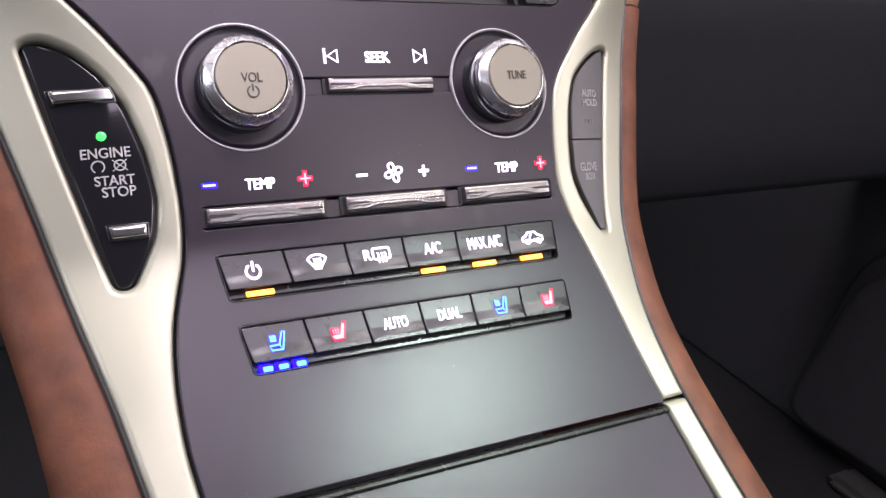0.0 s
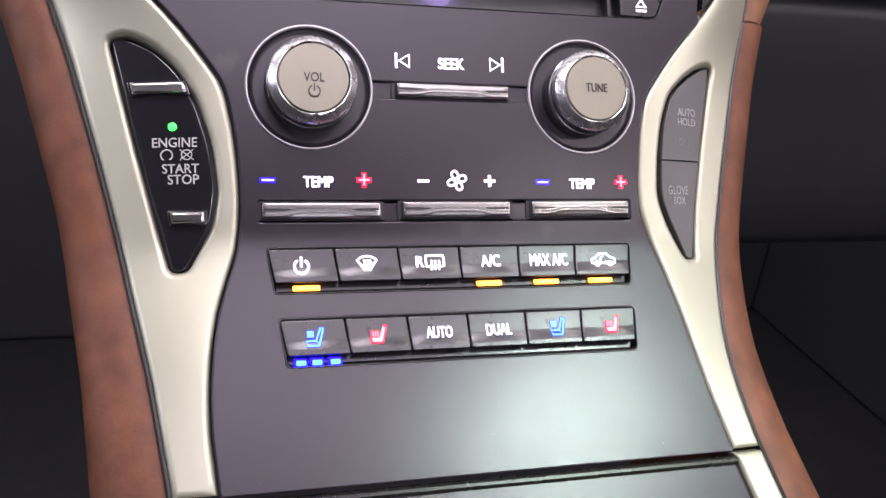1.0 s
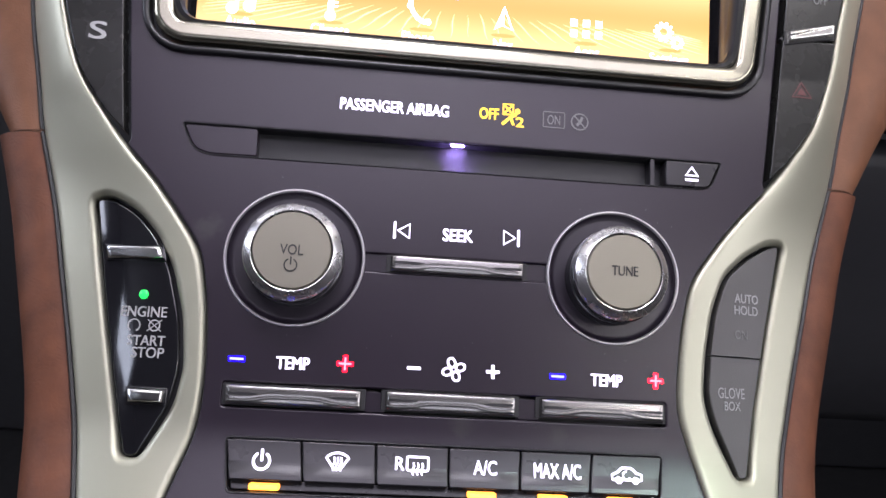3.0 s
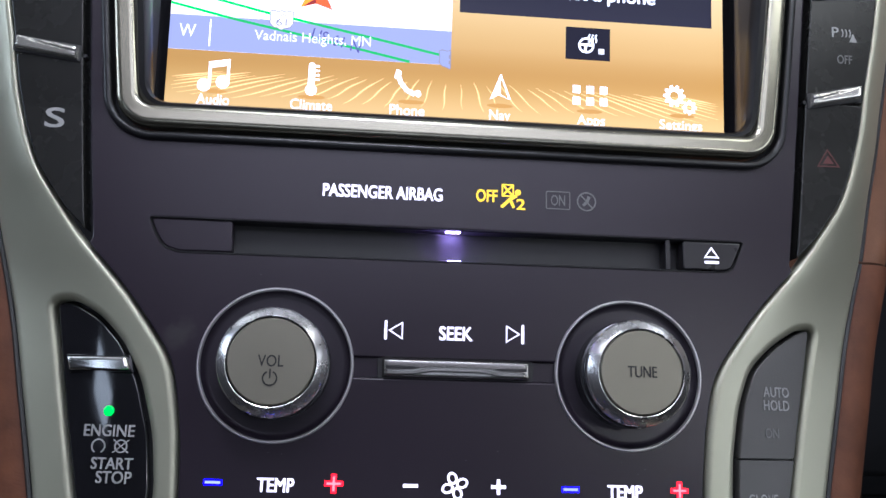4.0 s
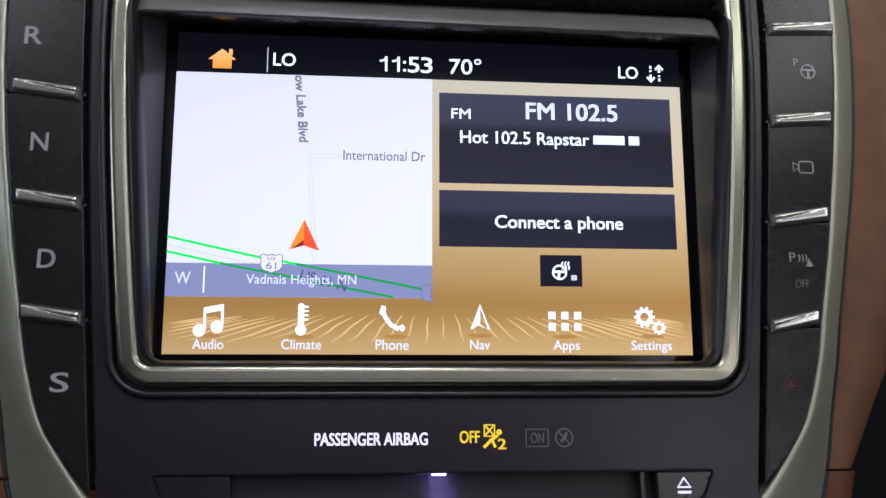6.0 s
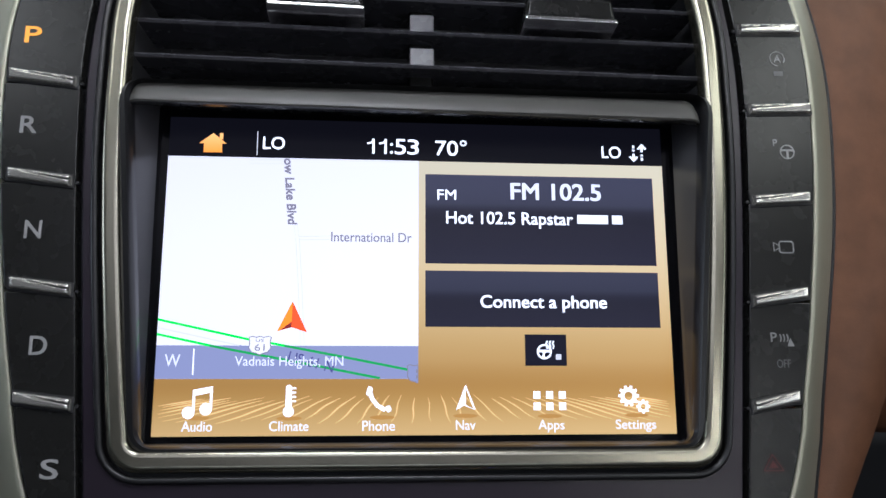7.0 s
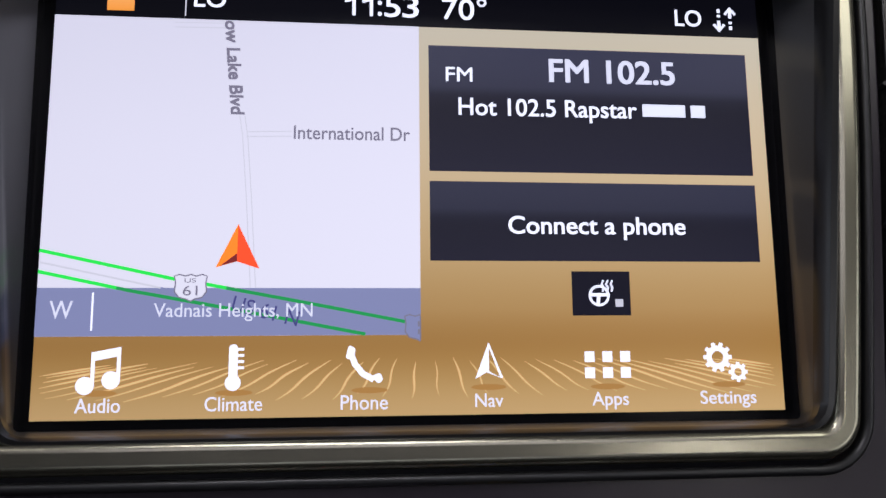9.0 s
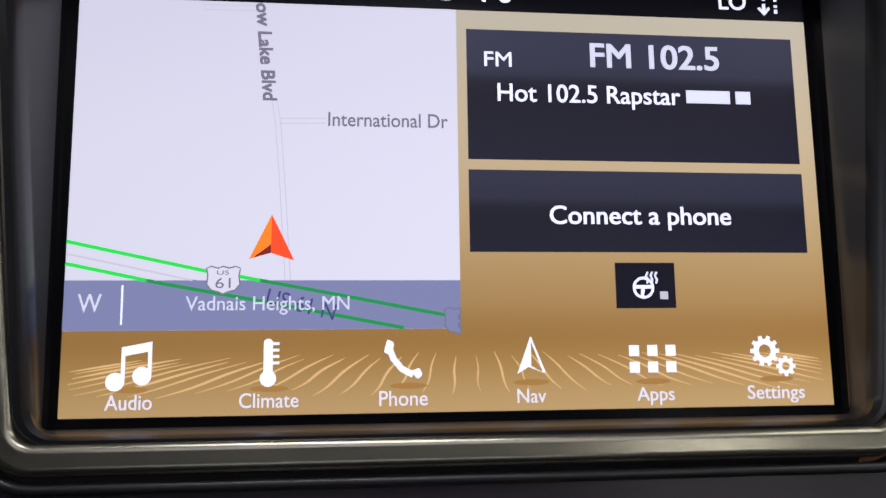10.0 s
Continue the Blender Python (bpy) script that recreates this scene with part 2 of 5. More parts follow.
S_RADIO = display_shade("display_navy_upper_tile", "Z", 0.0850, 0.1173, [(0.0, (0.0130, 0.0125, 0.024)), (1.0, (0.030, 0.031, 0.054)), (0.45, (0.0085, 0.0080, 0.0150)), (0.60, (0.0095, 0.0092, 0.0175)), (0.68, (0.030, 0.031, 0.052))], DISPLAY)
S_PHONE = display_shade("display_navy_lower_tile", "Z", 0.0630, 0.0826, [(0.0, (0.0120, 0.0115, 0.022)), (1.0, (0.026, 0.027, 0.046)), (0.40, (0.0095, 0.0092, 0.017)), (0.55, (0.010, 0.010, 0.019)), (0.66, (0.023, 0.024, 0.041))], DISPLAY)
S_NAVY = glow("display_navy", (0.0075, 0.0072, 0.0135), DISPLAY, 0.08)
S_WHITE = glow("display_white", (0.78, 0.80, 0.90), DISPLAY, 0.08)
S_CAPTION = glow("display_soft_white", (0.56, 0.57, 0.66), DISPLAY, 0.08)
S_LABEL = glow("display_label_white", (0.64, 0.64, 0.74), DISPLAY, 0.08)
S_GREY = glow("display_grey_text", (0.15, 0.14, 0.185), DISPLAY, 0.08)
S_BAR = glow("display_name_bar", (0.62, 0.64, 0.72), DISPLAY, 0.08)
S_PALE = glow("display_pale_grey", (0.46, 0.46, 0.50), DISPLAY, 0.08)
S_GREEN = glow("display_green", (0.02, 0.62, 0.06), DISPLAY, 0.08)
S_GREEN_DIM = glow("display_dim_green", (0.015, 0.24, 0.06), DISPLAY, 0.08)
S_ORANGE = glow("display_orange", (0.88, 0.20, 0.018), DISPLAY, 0.08)
S_HOME = display_shade("display_home_orange", "Z", 0.1236, 0.1306, [(0.0, (0.72, 0.22, 0.012)), (1.0, (0.70, 0.42, 0.16))], DISPLAY)
S_RED = glow("display_red", (0.80, 0.07, 0.02), DISPLAY, 0.08)
S_DEEP = glow("display_dark_red", (0.16, 0.02, 0.02), DISPLAY, 0.08)
S_INK = glow("display_ink", (0.05, 0.05, 0.16), DISPLAY, 0.08)


# ---- surfaces of the stack (x right, y into the dash, z up along the lean) ----
def face(x, z):
    """Depth of the main panel: flat, easing forwards below the buttons and above the disc slot."""
    if z < -0.098:
        d = -0.098 - z
        return -0.36 * (math.sqrt(d * d + 0.012 ** 2) - 0.012)
    return -0.06 * (z - 0.02) if z > 0.02 else 0.0


def spline(knots, z):
    """Smooth curve through a few (height, half width) knots."""
    for i in range(len(knots) - 1):
        (z0, a0), (z1, a1) = knots[i], knots[i + 1]
        if z <= z1 or i == len(knots) - 2:
            zp, ap = knots[max(0, i - 1)]
            zn, an = knots[min(len(knots) - 1, i + 2)]
            m0 = (a1 - ap) / (z1 - zp) * (z1 - z0)
            m1 = (an - a0) / (zn - z0) * (z1 - z0)
            s = (z - z0) / (z1 - z0)
            return ((2 * s ** 3 - 3 * s * s + 1) * a0 + (s ** 3 - 2 * s * s + s) * m0
                    + (3 * s * s - 2 * s ** 3) * a1 + (s ** 3 - s * s) * m1)


# half widths by height: both sides alike above the buttons, each side on its own below
UPPER_IN = [(-0.090, 0.0717), (-0.072, 0.0725), (-0.060, 0.0742), (-0.050, 0.0768), (-0.0415, 0.0823), (-0.030, 0.0912), (-0.0178, 0.1024), (-0.0055, 0.1117), (0.003, 0.1176), (0.0128, 0.1217),
            (0.0257, 0.1254), (0.040, 0.1279), (0.058, 0.1314), (0.0766, 0.1343), (0.0958, 0.1370), (0.120, 0.1394), (0.142, 0.1404), (0.160, 0.1401), (0.177, 0.1377), (0.205, 0.130), (0.24, 0.112)]
UPPER_OUT = [(-0.100, 0.1090), (-0.080, 0.1137), (-0.060, 0.1188), (-0.040, 0.1240), (-0.027, 0.1280), (-0.0105, 0.1331), (0.008, 0.1366), (0.024, 0.1396), (0.038, 0.1412), (0.060, 0.1446), (0.0896, 0.1495),
             (0.110, 0.1520), (0.1416, 0.1540), (0.1635, 0.1536), (0.185, 0.1507), (0.21, 0.144), (0.245, 0.124)]
INNER = {-1: [(-0.30, 0.070), (-0.21, 0.0775), (-0.1766, 0.0797), (-0.1595, 0.0816), (-0.1415, 0.0814), (-0.1257, 0.0793), (-0.1152, 0.0764), (-0.104, 0.0730)] + UPPER_IN,
         1: [(-0.30, 0.118), (-0.21, 0.0968), (-0.1769, 0.0893), (-0.158, 0.0857), (-0.1413, 0.0834), (-0.1291, 0.0816), (-0.1131, 0.0782), (-0.1005, 0.0744)] + UPPER_IN}
OUTER = {-1: [(-0.30, 0.075), (-0.21, 0.0870), (-0.1748, 0.0927), (-0.160, 0.0955), (-0.1445, 0.0985), (-0.1316, 0.1016), (-0.118, 0.1049)] + UPPER_OUT,
         1: [(-0.30, 0.133), (-0.208, 0.1079), (-0.1781, 0.1010), (-0.1696, 0.0998), (-0.152, 0.0990), (-0.1378, 0.1002), (-0.1193, 0.1042)] + UPPER_OUT}
SEAM_BOTH = [(-0.022, 0.1003), (-0.0054, 0.1025), (0.0204, 0.1055), (0.0452, 0.1077), (0.0764, 0.1104), (0.0915, 0.1117), (0.1188, 0.1135), (0.1453, 0.1143), (0.1685, 0.1130), (0.20, 0.1080), (0.235, 0.098)]
SEAM = {-1: SEAM_BOTH, 1: SEAM_BOTH}
AXIS = 0.0  # the stack's middle
DROP = [(-0.31, 0.001), (-0.178, 0.001), (-0.12, 0.006), (-0.06, 0.012), (-0.011, 0.0165), (0.05, 0.0125), (0.10, 0.011), (0.25, 0.011)]


def half(knots, z, x):
    """Half width of the stack at a height, on the side where x lies."""
    return spline(knots[-1 if x < 0 else 1], z)


def trim_face(x, z):
    """Depth of the silver side trims: they fall back towards their outer edges."""
    a, b = half(INNER, z, x), half(OUTER, z, x)
    u = max(0.0, min(1.2, (abs(x) - a) / (b - a)))
    return face(x, z) + 0.001 + spline(DROP, z) * u ** 1.4


def pocket_face(x, z):
    """Depth of the inserts in the trims' pockets: gently domed, turned a little outwards."""
    d = abs(x) - 0.0955
    return 0.0036 + 0.24 * d + 5.0 * d * d + 0.02 * (z + 0.07)


def screen_face(x, z):
    return 0.0135 - 0.0804 * (z - 0.0275)


def flat(x, z):
    return 0.0


# ---- mesh helpers ----
ORIGIN = {}


def thing(name, at, label, category, group="", kind=""):
    ob = new(name)
    ob.empty_display_size = 0.02
    ob.matrix_world = STACK @ Matrix.Translation(at)
    ORIGIN[ob] = Vector(at)
    return tagged(ob, label, category, group, kind)


def soften(bm, degrees=35):
    limit = radians(degrees)
    for f in bm.faces:
        f.smooth = True
    for e in bm.edges:
        e.smooth = len(e.link_faces) == 2 and e.calc_face_angle(0) < limit


def part(name, bm, mat, parent=None, label="", warp=flat, at=None):
    """Links a bmesh, given in stack coordinates, as one mesh under its parent (or as a thing of its own at 'at')."""
    origin = ORIGIN[parent] if parent else Vector(at)
    bm.normal_update()
    plain = [f.normal.y < -0.999 for f in bm.faces]
    for v in bm.verts:
        v.co.y += warp(v.co.x, v.co.z)
    soften(bm)
    bm.normal_update()
    me = bpy.data.meshes.new(name)
    bm.to_mesh(me)
    bm.free()
    if any(plain):  # faces of a warped plate shade as the surface they lie on
        normals = [tuple(n.vector) for n in me.corner_normals]
        e = 0.0004
        for poly, front in zip(me.polygons, plain):
            if front:
                for li in poly.loop_indices:
                    x, _, z = me.vertices[me.loops[li].vertex_index].co
                    n = Vector(((warp(x + e, z) - warp(x - e, z)) / (2 * e), -1, (warp(x, z + e) - warp(x, z - e)) / (2 * e)))
                    normals[li] = tuple(n.normalized())
        me.normals_split_custom_set(normals)
    me.transform(Matrix.Translation(-origin))
    me.materials.append(mat)
    ob = new(name, me)
    ORIGIN[ob] = origin
    if parent:
        ob.parent = parent
    else:
        ob.matrix_world = STACK @ Matrix.Translation(origin)
    return tagged(ob, label)


def area(loop):
    return 0.5 * sum(a[0] * b[1] - b[0] * a[1] for a, b in zip(loop, loop[1:] + loop[:1]))


def slab(loops, front=0.0, thick=0.003, bevel=0.0, cuts=(), segs=2):
    """A plate with holes: loops of (x, z), the first one outside. front: how far it stands out of the surface."""
    cu = bpy.data.curves.new("outline", "CURVE")
    cu.dimensions, cu.fill_mode = "2D", "BOTH"
    cu.extrude, cu.bevel_depth, cu.bevel_resolution, cu.offset = max(thick / 2 - bevel, 0.0), bevel, segs, -bevel
    for i, loop in enumerate(loops):
        loop = list(loop)
        if (area(loop) > 0) == (i > 0):
            loop.reverse()
        sp = cu.splines.new("POLY")
        sp.points.add(len(loop) - 1)
        for p, (x, z) in zip(sp.points, loop):
            p.co = (x, z, 0, 1)
        sp.use_cyclic_u = True
    bm = from_curve(cu)
    bmesh.ops.remove_doubles(bm, verts=bm.verts, dist=0.000005)
    for axis, values in cuts:
        for value in values:
            co, no = ((value, 0, 0), (1, 0, 0)) if axis == "x" else ((0, value, 0), (0, 1, 0))
            bmesh.ops.bisect_plane(bm, geom=[*bm.verts, *bm.edges, *bm.faces], plane_co=co, plane_no=no)
    for v in bm.verts:
        x, z, h = v.co
        v.co = (x, thick / 2 - h - front, z)
    bmesh.ops.recalc_face_normals(bm, faces=bm.faces)
    return bm


def from_curve(cu):
    ob = bpy.data.objects.new("outline", cu)
    me = bpy.data.meshes.new_from_object(ob)
    bm = bmesh.new()
    bm.from_mesh(me)
    bpy.data.objects.remove(ob)
    bpy.data.meshes.remove(me)
    bpy.data.curves.remove(cu)
    return bm


def steps(a, b, d):
    n = max(1, round((b - a) / d))
    return [a + (b - a) * i / n for i in range(1, n)]


def rounded(x0, x1, z0, z1, r, n=5):
    out = []
    for cx, cz, a0 in ((x1 - r, z1 - r, 0), (x0 + r, z1 - r, 90), (x0 + r, z0 + r, 180), (x1 - r, z0 + r, 270)):
        out += [(cx + r * math.cos(radians(a0 + 90 * i / n)), cz + r * math.sin(radians(a0 + 90 * i / n))) for i in range(n + 1)]
    return out


def soft_corners(points, r, n=4):
    """Rounds the corners of a polygon."""
    out = []
    for i, p in enumerate(points):
        p, a, b = Vector(p), Vector(points[i - 1]), Vector(points[(i + 1) % len(points)])
        da, db = (a - p), (b - p)
        k = min(r, 0.45 * da.length, 0.45 * db.length)
        a, b = p + da.normalized() * k, p + db.normalized() * k
        for j in range(n + 1):
            s = j / n
            out.append(tuple(a * (1 - s) ** 2 + p * 2 * s * (1 - s) + b * s * s))
    return out


def disc(cx, cz, r, n=48):
    return [(cx + r * math.cos(2 * math.pi * i / n), cz + r * math.sin(2 * math.pi * i / n)) for i in range(n)]


def lathe(cx, cz, profile, n=64):
    """Turned round an axis that stands out of the panel: profile of (radius, height)."""
    bm = bmesh.new()
    rings = []
    for r, h in profile:
        if r == 0:
            rings.append([bm.verts.new((cx, -h, cz))])
        else:
            rings.append([bm.verts.new((cx + r * math.cos(2 * math.pi * i / n), -h, cz + r * math.sin(2 * math.pi * i / n))) for i in range(n)])
    for a, b in zip(rings, rings[1:]):
        for i in range(n):
            j = (i + 1) % n
            if len(a) == 1:
                bm.faces.new((a[0], b[i], b[j]))
            elif len(b) == 1:
                bm.faces.new((a[i], b[0], a[j]))
            else:
                bm.faces.new((a[i], b[i], b[j], a[j]))
    bmesh.ops.recalc_face_normals(bm, faces=bm.faces)
    return bm


def loft(rows, closed=False):
    """A skin over rows of points."""
    bm = bmesh.new()
    vs = [[bm.verts.new(p) for p in row] for row in rows]
    for a, b in zip(vs, vs[1:]):
        n = len(a)
        for i in range(n if closed else n - 1):
            j = (i + 1) % n
            bm.faces.new((a[i], a[j], b[j], b[i]))
    bmesh.ops.recalc_face_normals(bm, faces=bm.faces)
    return bm


def stroke(bm, pts, w, front=0.0, closed=False, thick=0.0002):
    """A drawn line of width w, as a thin raised bar."""
    pts = [Vector(p) for p in pts]
    n = len(pts)
    left, right = [], []
    for i, p in enumerate(pts):
        a = pts[i - 1] if (i or closed) else p
        b = pts[(i + 1) % n] if (i < n - 1 or closed) else p
        d = (b - a).normalized()
        nrm = Vector((-d.y, d.x)) * w / 2
        left.append(p + nrm)
        right.append(p - nrm)
    rows = [[bm.verts.new((q.x, -front - h, q.y)) for q in side] for side, h in ((left, 0), (left, thick), (right, thick), (right, 0))]
    for a, b in ((0, 1), (1, 2), (2, 3)):
        for i in range(n if closed else n - 1):
            j = (i + 1) % n
            bm.faces.new((rows[a][i], rows[a][j], rows[b][j], rows[b][i]))
    if not closed:
        bm.faces.new([r[0] for r in rows])
        bm.faces.new([r[-1] for r in rows])
    return bm


def shape(bm, pts, front=0.0, thick=0.0002):
    """A small raised plate with the outline pts."""
    pts = list(pts)
    if area(pts) < 0:
        pts.reverse()
    top = [bm.verts.new((x, -front - thick, z)) for x, z in pts]
    low = [bm.verts.new((x, -front, z)) for x, z in pts]
    bm.faces.new(top)
    n = len(pts)
    for i in range(n):
        j = (i + 1) % n
        bm.faces.new((top[i], low[i], low[j], top[j]))
    return bm


def arc(cx, cz, r, a0, a1, n=16, rz=None):
    return [(cx + r * math.cos(radians(a0 + (a1 - a0) * i / n)), cz + (rz or r) * math.sin(radians(a0 + (a1 - a0) * i / n))) for i in range(n + 1)]


def words(text, x0, x1, z0, z1, front=0.0, thick=0.0002, bold=0.0, turn=0, shear=0.0):
    """Lettering that fills a box."""
    cu = bpy.data.curves.new("lettering", "FONT")
    cu.body, cu.extrude, cu.shear = text, 0.01, shear
    cu.resolution_u = 4
    bm = from_curve(cu)
    if turn:
        bmesh.ops.rotate(bm, verts=bm.verts, cent=(0, 0, 0), matrix=Matrix.Rotation(radians(turn), 3, "Z"))
    lo = [min(v.co[i] for v in bm.verts) for i in range(3)]
    hi = [max(v.co[i] for v in bm.verts) for i in range(3)]
    for v in bm.verts:
        u, w, h = [(v.co[i] - lo[i]) / (hi[i] - lo[i]) for i in range(3)]
        v.co = (x0 + u * (x1 - x0), -front - h * thick, z0 + w * (z1 - z0))
    if bold:  # heavier strokes: the letters again, a hair to each side
        d = 1.6 * bold * (z1 - z0)
        first = [*bm.verts, *bm.edges, *bm.faces]
        for k, (sx, sz) in enumerate(((1, 0.6), (-1, -0.6), (1, -0.6), (-1, 0.6))):
            more = bmesh.ops.duplicate(bm, geom=first)["geom"]
            bmesh.ops.translate(bm, verts=[g for g in more if isinstance(g, bmesh.types.BMVert)], vec=(sx * d, -0.000012 * (k + 1), sz * d))
    return bm


def write(text, box, mat, parent, warp=face, front=0.0, name="lettering", **more):
    return part(name, words(text, *box, front=front, **more), mat, parent, warp=warp)


# ---- main panel of the centre stack ----
def edge_points(knots, z0, z1, side, inset=0.0, d=0.004):
    zs = [z0, *steps(z0, z1, d), z1]
    return [(side * (spline(knots[side], z) - inset), z) for z in zs]


LID_Z = -0.1772
BEZEL_OUT = [(0.010, 0.0955), (0.027, 0.0979), (0.0487, 0.1003), (0.0745, 0.1029), (0.091, 0.1044), (0.118, 0.1062), (0.1435, 0.1067), (0.172, 0.1058), (0.205, 0.099), (0.24, 0.088)]


def bezel_loop(grow, top):
    """Outline of the silver display frame: round lower corners, sides bending in at the top."""
    r = max(0.004, 0.0105 + grow)
    z0 = 0.0152 - grow
    wide = lambda z: spline(BEZEL_OUT, z) + grow
    right = []
    cx = wide(z0 + r) - r
    right += [(cx + r * math.sin(radians(a)), z0 + r - r * math.cos(radians(a))) for a in range(0, 91, 10)]
    right += [(wide(z), z) for z in steps(z0 + r, top - r, 0.006)]
    cx2 = wide(top - r) - r
    right += [(cx2 + r * math.cos(radians(a)), top - r + r * math.sin(radians(a))) for a in range(0, 91, 10)]
    return [(AXIS + 0.0 + x, z) for x, z in right] + [(AXIS - x, z) for x, z in reversed(right)]


VOL, TUNE, KNOB_Z = -0.0480, 0.0505, -0.0505
ROW1 = dict(top=-0.1042, bottom=-0.1190, split=-0.1156, x_top=(-0.0632, 0.0660), x_low=(-0.0612, 0.0640))
ROW2 = dict(top=-0.1272, bottom=-0.1420, split=-0.1387, x_top=(-0.0603, 0.0632), x_low=(-0.0583, 0.0612))


def row_outline(r, grow=0.0):
    return soft_corners([(r["x_low"][0] - grow, r["bottom"] - grow), (r["x_low"][1] + grow, r["bottom"] - grow),
                         (r["x_top"][1] + grow, r["top"] + grow), (r["x_top"][0] - grow, r["top"] + grow)], 0.0016)


SLOT = [(-0.0768, -0.0202), (0.0800, -0.0198), (0.0826, -0.0188), (0.0862, -0.0106), (-0.0854, -0.0106), (-0.0826, -0.0166), (-0.0806, -0.0190)]
SEEK_CHANNEL = rounded(-0.0272, 0.0297, -0.0533, -0.0477, 0.0006)
TEMP_CHANNEL = rounded(-0.0657, 0.0675, -0.0956, -0.0884, 0.0008)

side_l = edge_points(INNER, LID_Z, -0.0188, -1, 0.0006)
side_r = edge_points(INNER, LID_Z, -0.0188, 1, 0.0006)
seam_l = edge_points(SEAM, -0.0168, 0.232, -1, 0.0008, 0.006)
seam_r = edge_points(SEAM, -0.0168, 0.232, 1, 0.0008, 0.006)
panel_outline = side_r + seam_r + list(reversed(seam_l)) + list(reversed(side_l))
holes = [bezel_loop(0.0012, 0.224), soft_corners(SLOT, 0.0012), disc(VOL, KNOB_Z, 0.0204), disc(TUNE, KNOB_Z, 0.0204), SEEK_CHANNEL, TEMP_CHANNEL, row_outline(ROW1), row_outline(ROW2)]
ZCUTS = [("z", [*steps(-0.18, -0.086, 0.0032), *steps(0.0, 0.24, 0.02)])]

panel = thing("centre_stack_panel", (AXIS, 0.0, -0.06), "soft matte black plastic fascia of a car centre stack", "dashboard panel", kind="structure")
part("fascia", slab([panel_outline, *holes], 0.0, 0.004, 0.0006, ZCUTS), M_PANEL, panel, warp=face)
# dark backing behind the openings
back = slab([edge_points(INNER, LID_Z, -0.022, 1, 0.002) + list(reversed(edge_points(INNER, LID_Z, -0.022, -1, 0.002))), soft_corners(SLOT, 0.0012)], -0.0052, 0.003, 0, ZCUTS)
part("backing_plate", back, M_DARK, panel, "flat black inner plate", warp=face)
# raised rounded lip round the display frame
lip = slab([bezel_loop(0.0034, 0.226), bezel_loop(0.0011, 0.2245)], 0.0020, 0.004, 0.0011, [("z", steps(0.0, 0.23, 0.012))], 4)
part("frame_lip", lip, M_SEMI, panel, "narrow glossy raised lip", warp=face)
for cx in (VOL, TUNE):
    part("knob_well", lathe(cx, KNOB_Z, [(0.0206, -0.004), (0.0204, -0.0001), (0.0202, -0.0004), (0.0196, -0.0012), (0.0192, -0.0016), (0.0184, -0.0018), (0.0120, -0.0020), (0.0, -0.0020)]), M_WELL, panel, "deep smooth black well", warp=face)
    part("well_ring", lathe(cx, KNOB_Z, [(0.0202, -0.001), (0.0203, 0.0003), (0.0206, 0.0007), (0.0209, 0.0007), (0.0212, 0.0002), (0.0212, -0.001)], 96), M_HALO, panel, "thin chrome ring", warp=face)
part("channel_floor", slab([rounded(-0.0274, 0.0299, -0.0533, -0.0477, 0.0006)], -0.0012, 0.003, 0.0002), M_PANEL, panel, warp=face)
for x0, x1 in ((-0.0242, -0.0182), (0.0218, 0.0284)):
    part("channel_block", slab([rounded(x0, x1, -0.0955, -0.0892, 0.0005)], -0.0012, 0.003, 0.0004), M_PANEL, panel, warp=face)
for row in (ROW1, ROW2):
    part("lamp_strip", slab([soft_corners([(row["x_low"][0] + 0.0005, row["bottom"] + 0.0004), (row["x_low"][1] - 0.0005, row["bottom"] + 0.0004),
                                           (row["x_low"][1] - 0.0001, row["split"] - 0.0001), (row["x_low"][0] + 0.0001, row["split"] - 0.0001)], 0.0006)], -0.0030, 0.002, 0.0003,
                             [("z", steps(row["bottom"], row["split"], 0.0012))]), M_DUSTY, panel, "dusty gloss black strip", warp=face)

    part("opening_lip", slab([row_outline(row, 0.0004), row_outline(row, -0.0001)], 0.0003, 0.002, 0.00022), M_SEMI, panel, "fine polished edge of the opening", warp=face)

# printed and lit legends of the panel
write("PASSENGER AIRBAG", (-0.0378, -0.0036, -0.0023, 0.0014), G_WHITE, panel, name="lit_legend", bold=0.012)
write("OFF", (0.0064, 0.0125, -0.0018, 0.0018), G_YELLOW, panel, name="lit_legend", bold=0.012)
write("2", (0.0182, 0.0207, -0.0037, -0.0006), G_YELLOW, panel, name="lit_legend", bold=0.012)
bm = bmesh.new()  # airbag symbol: crossed bag over a seated shape
stroke(bm, [(0.0148, -0.0002), (0.0148, 0.0032), (0.0180, 0.0032), (0.0180, -0.0002)], 0.0005, closed=True)
stroke(bm, [(0.0150, 0.0000), (0.0178, 0.0030)], 0.0005)
stroke(bm, [(0.0150, 0.0030), (0.0178, 0.0000)], 0.0005)
shape(bm, disc(0.0194, 0.0010, 0.0009, 10))
stroke(bm, [(0.0190, 0.0000), (0.0168, -0.0014), (0.0146, -0.0036)], 0.0009)
stroke(bm, [(0.0172, -0.0014), (0.0182, -0.0036)], 0.0008)
for v in bm.verts:
    v.co.x, v.co.z = v.co.x - 0.0008, v.co.z + 0.0004
part("airbag_symbol", bm, G_YELLOW, panel, warp=face)
write("ON", (0.0284, 0.0326, -0.0020, 0.0012), M_PRINT_DIM, panel, name="dim_legend")
bm = bmesh.new()
stroke(bm, rounded(0.0270, 0.0340, -0.0030, 0.0022, 0.0003, 2), 0.0003, closed=True)
stroke(bm, disc(0.0390, -0.0004, 0.0027, 24), 0.0004, closed=True)
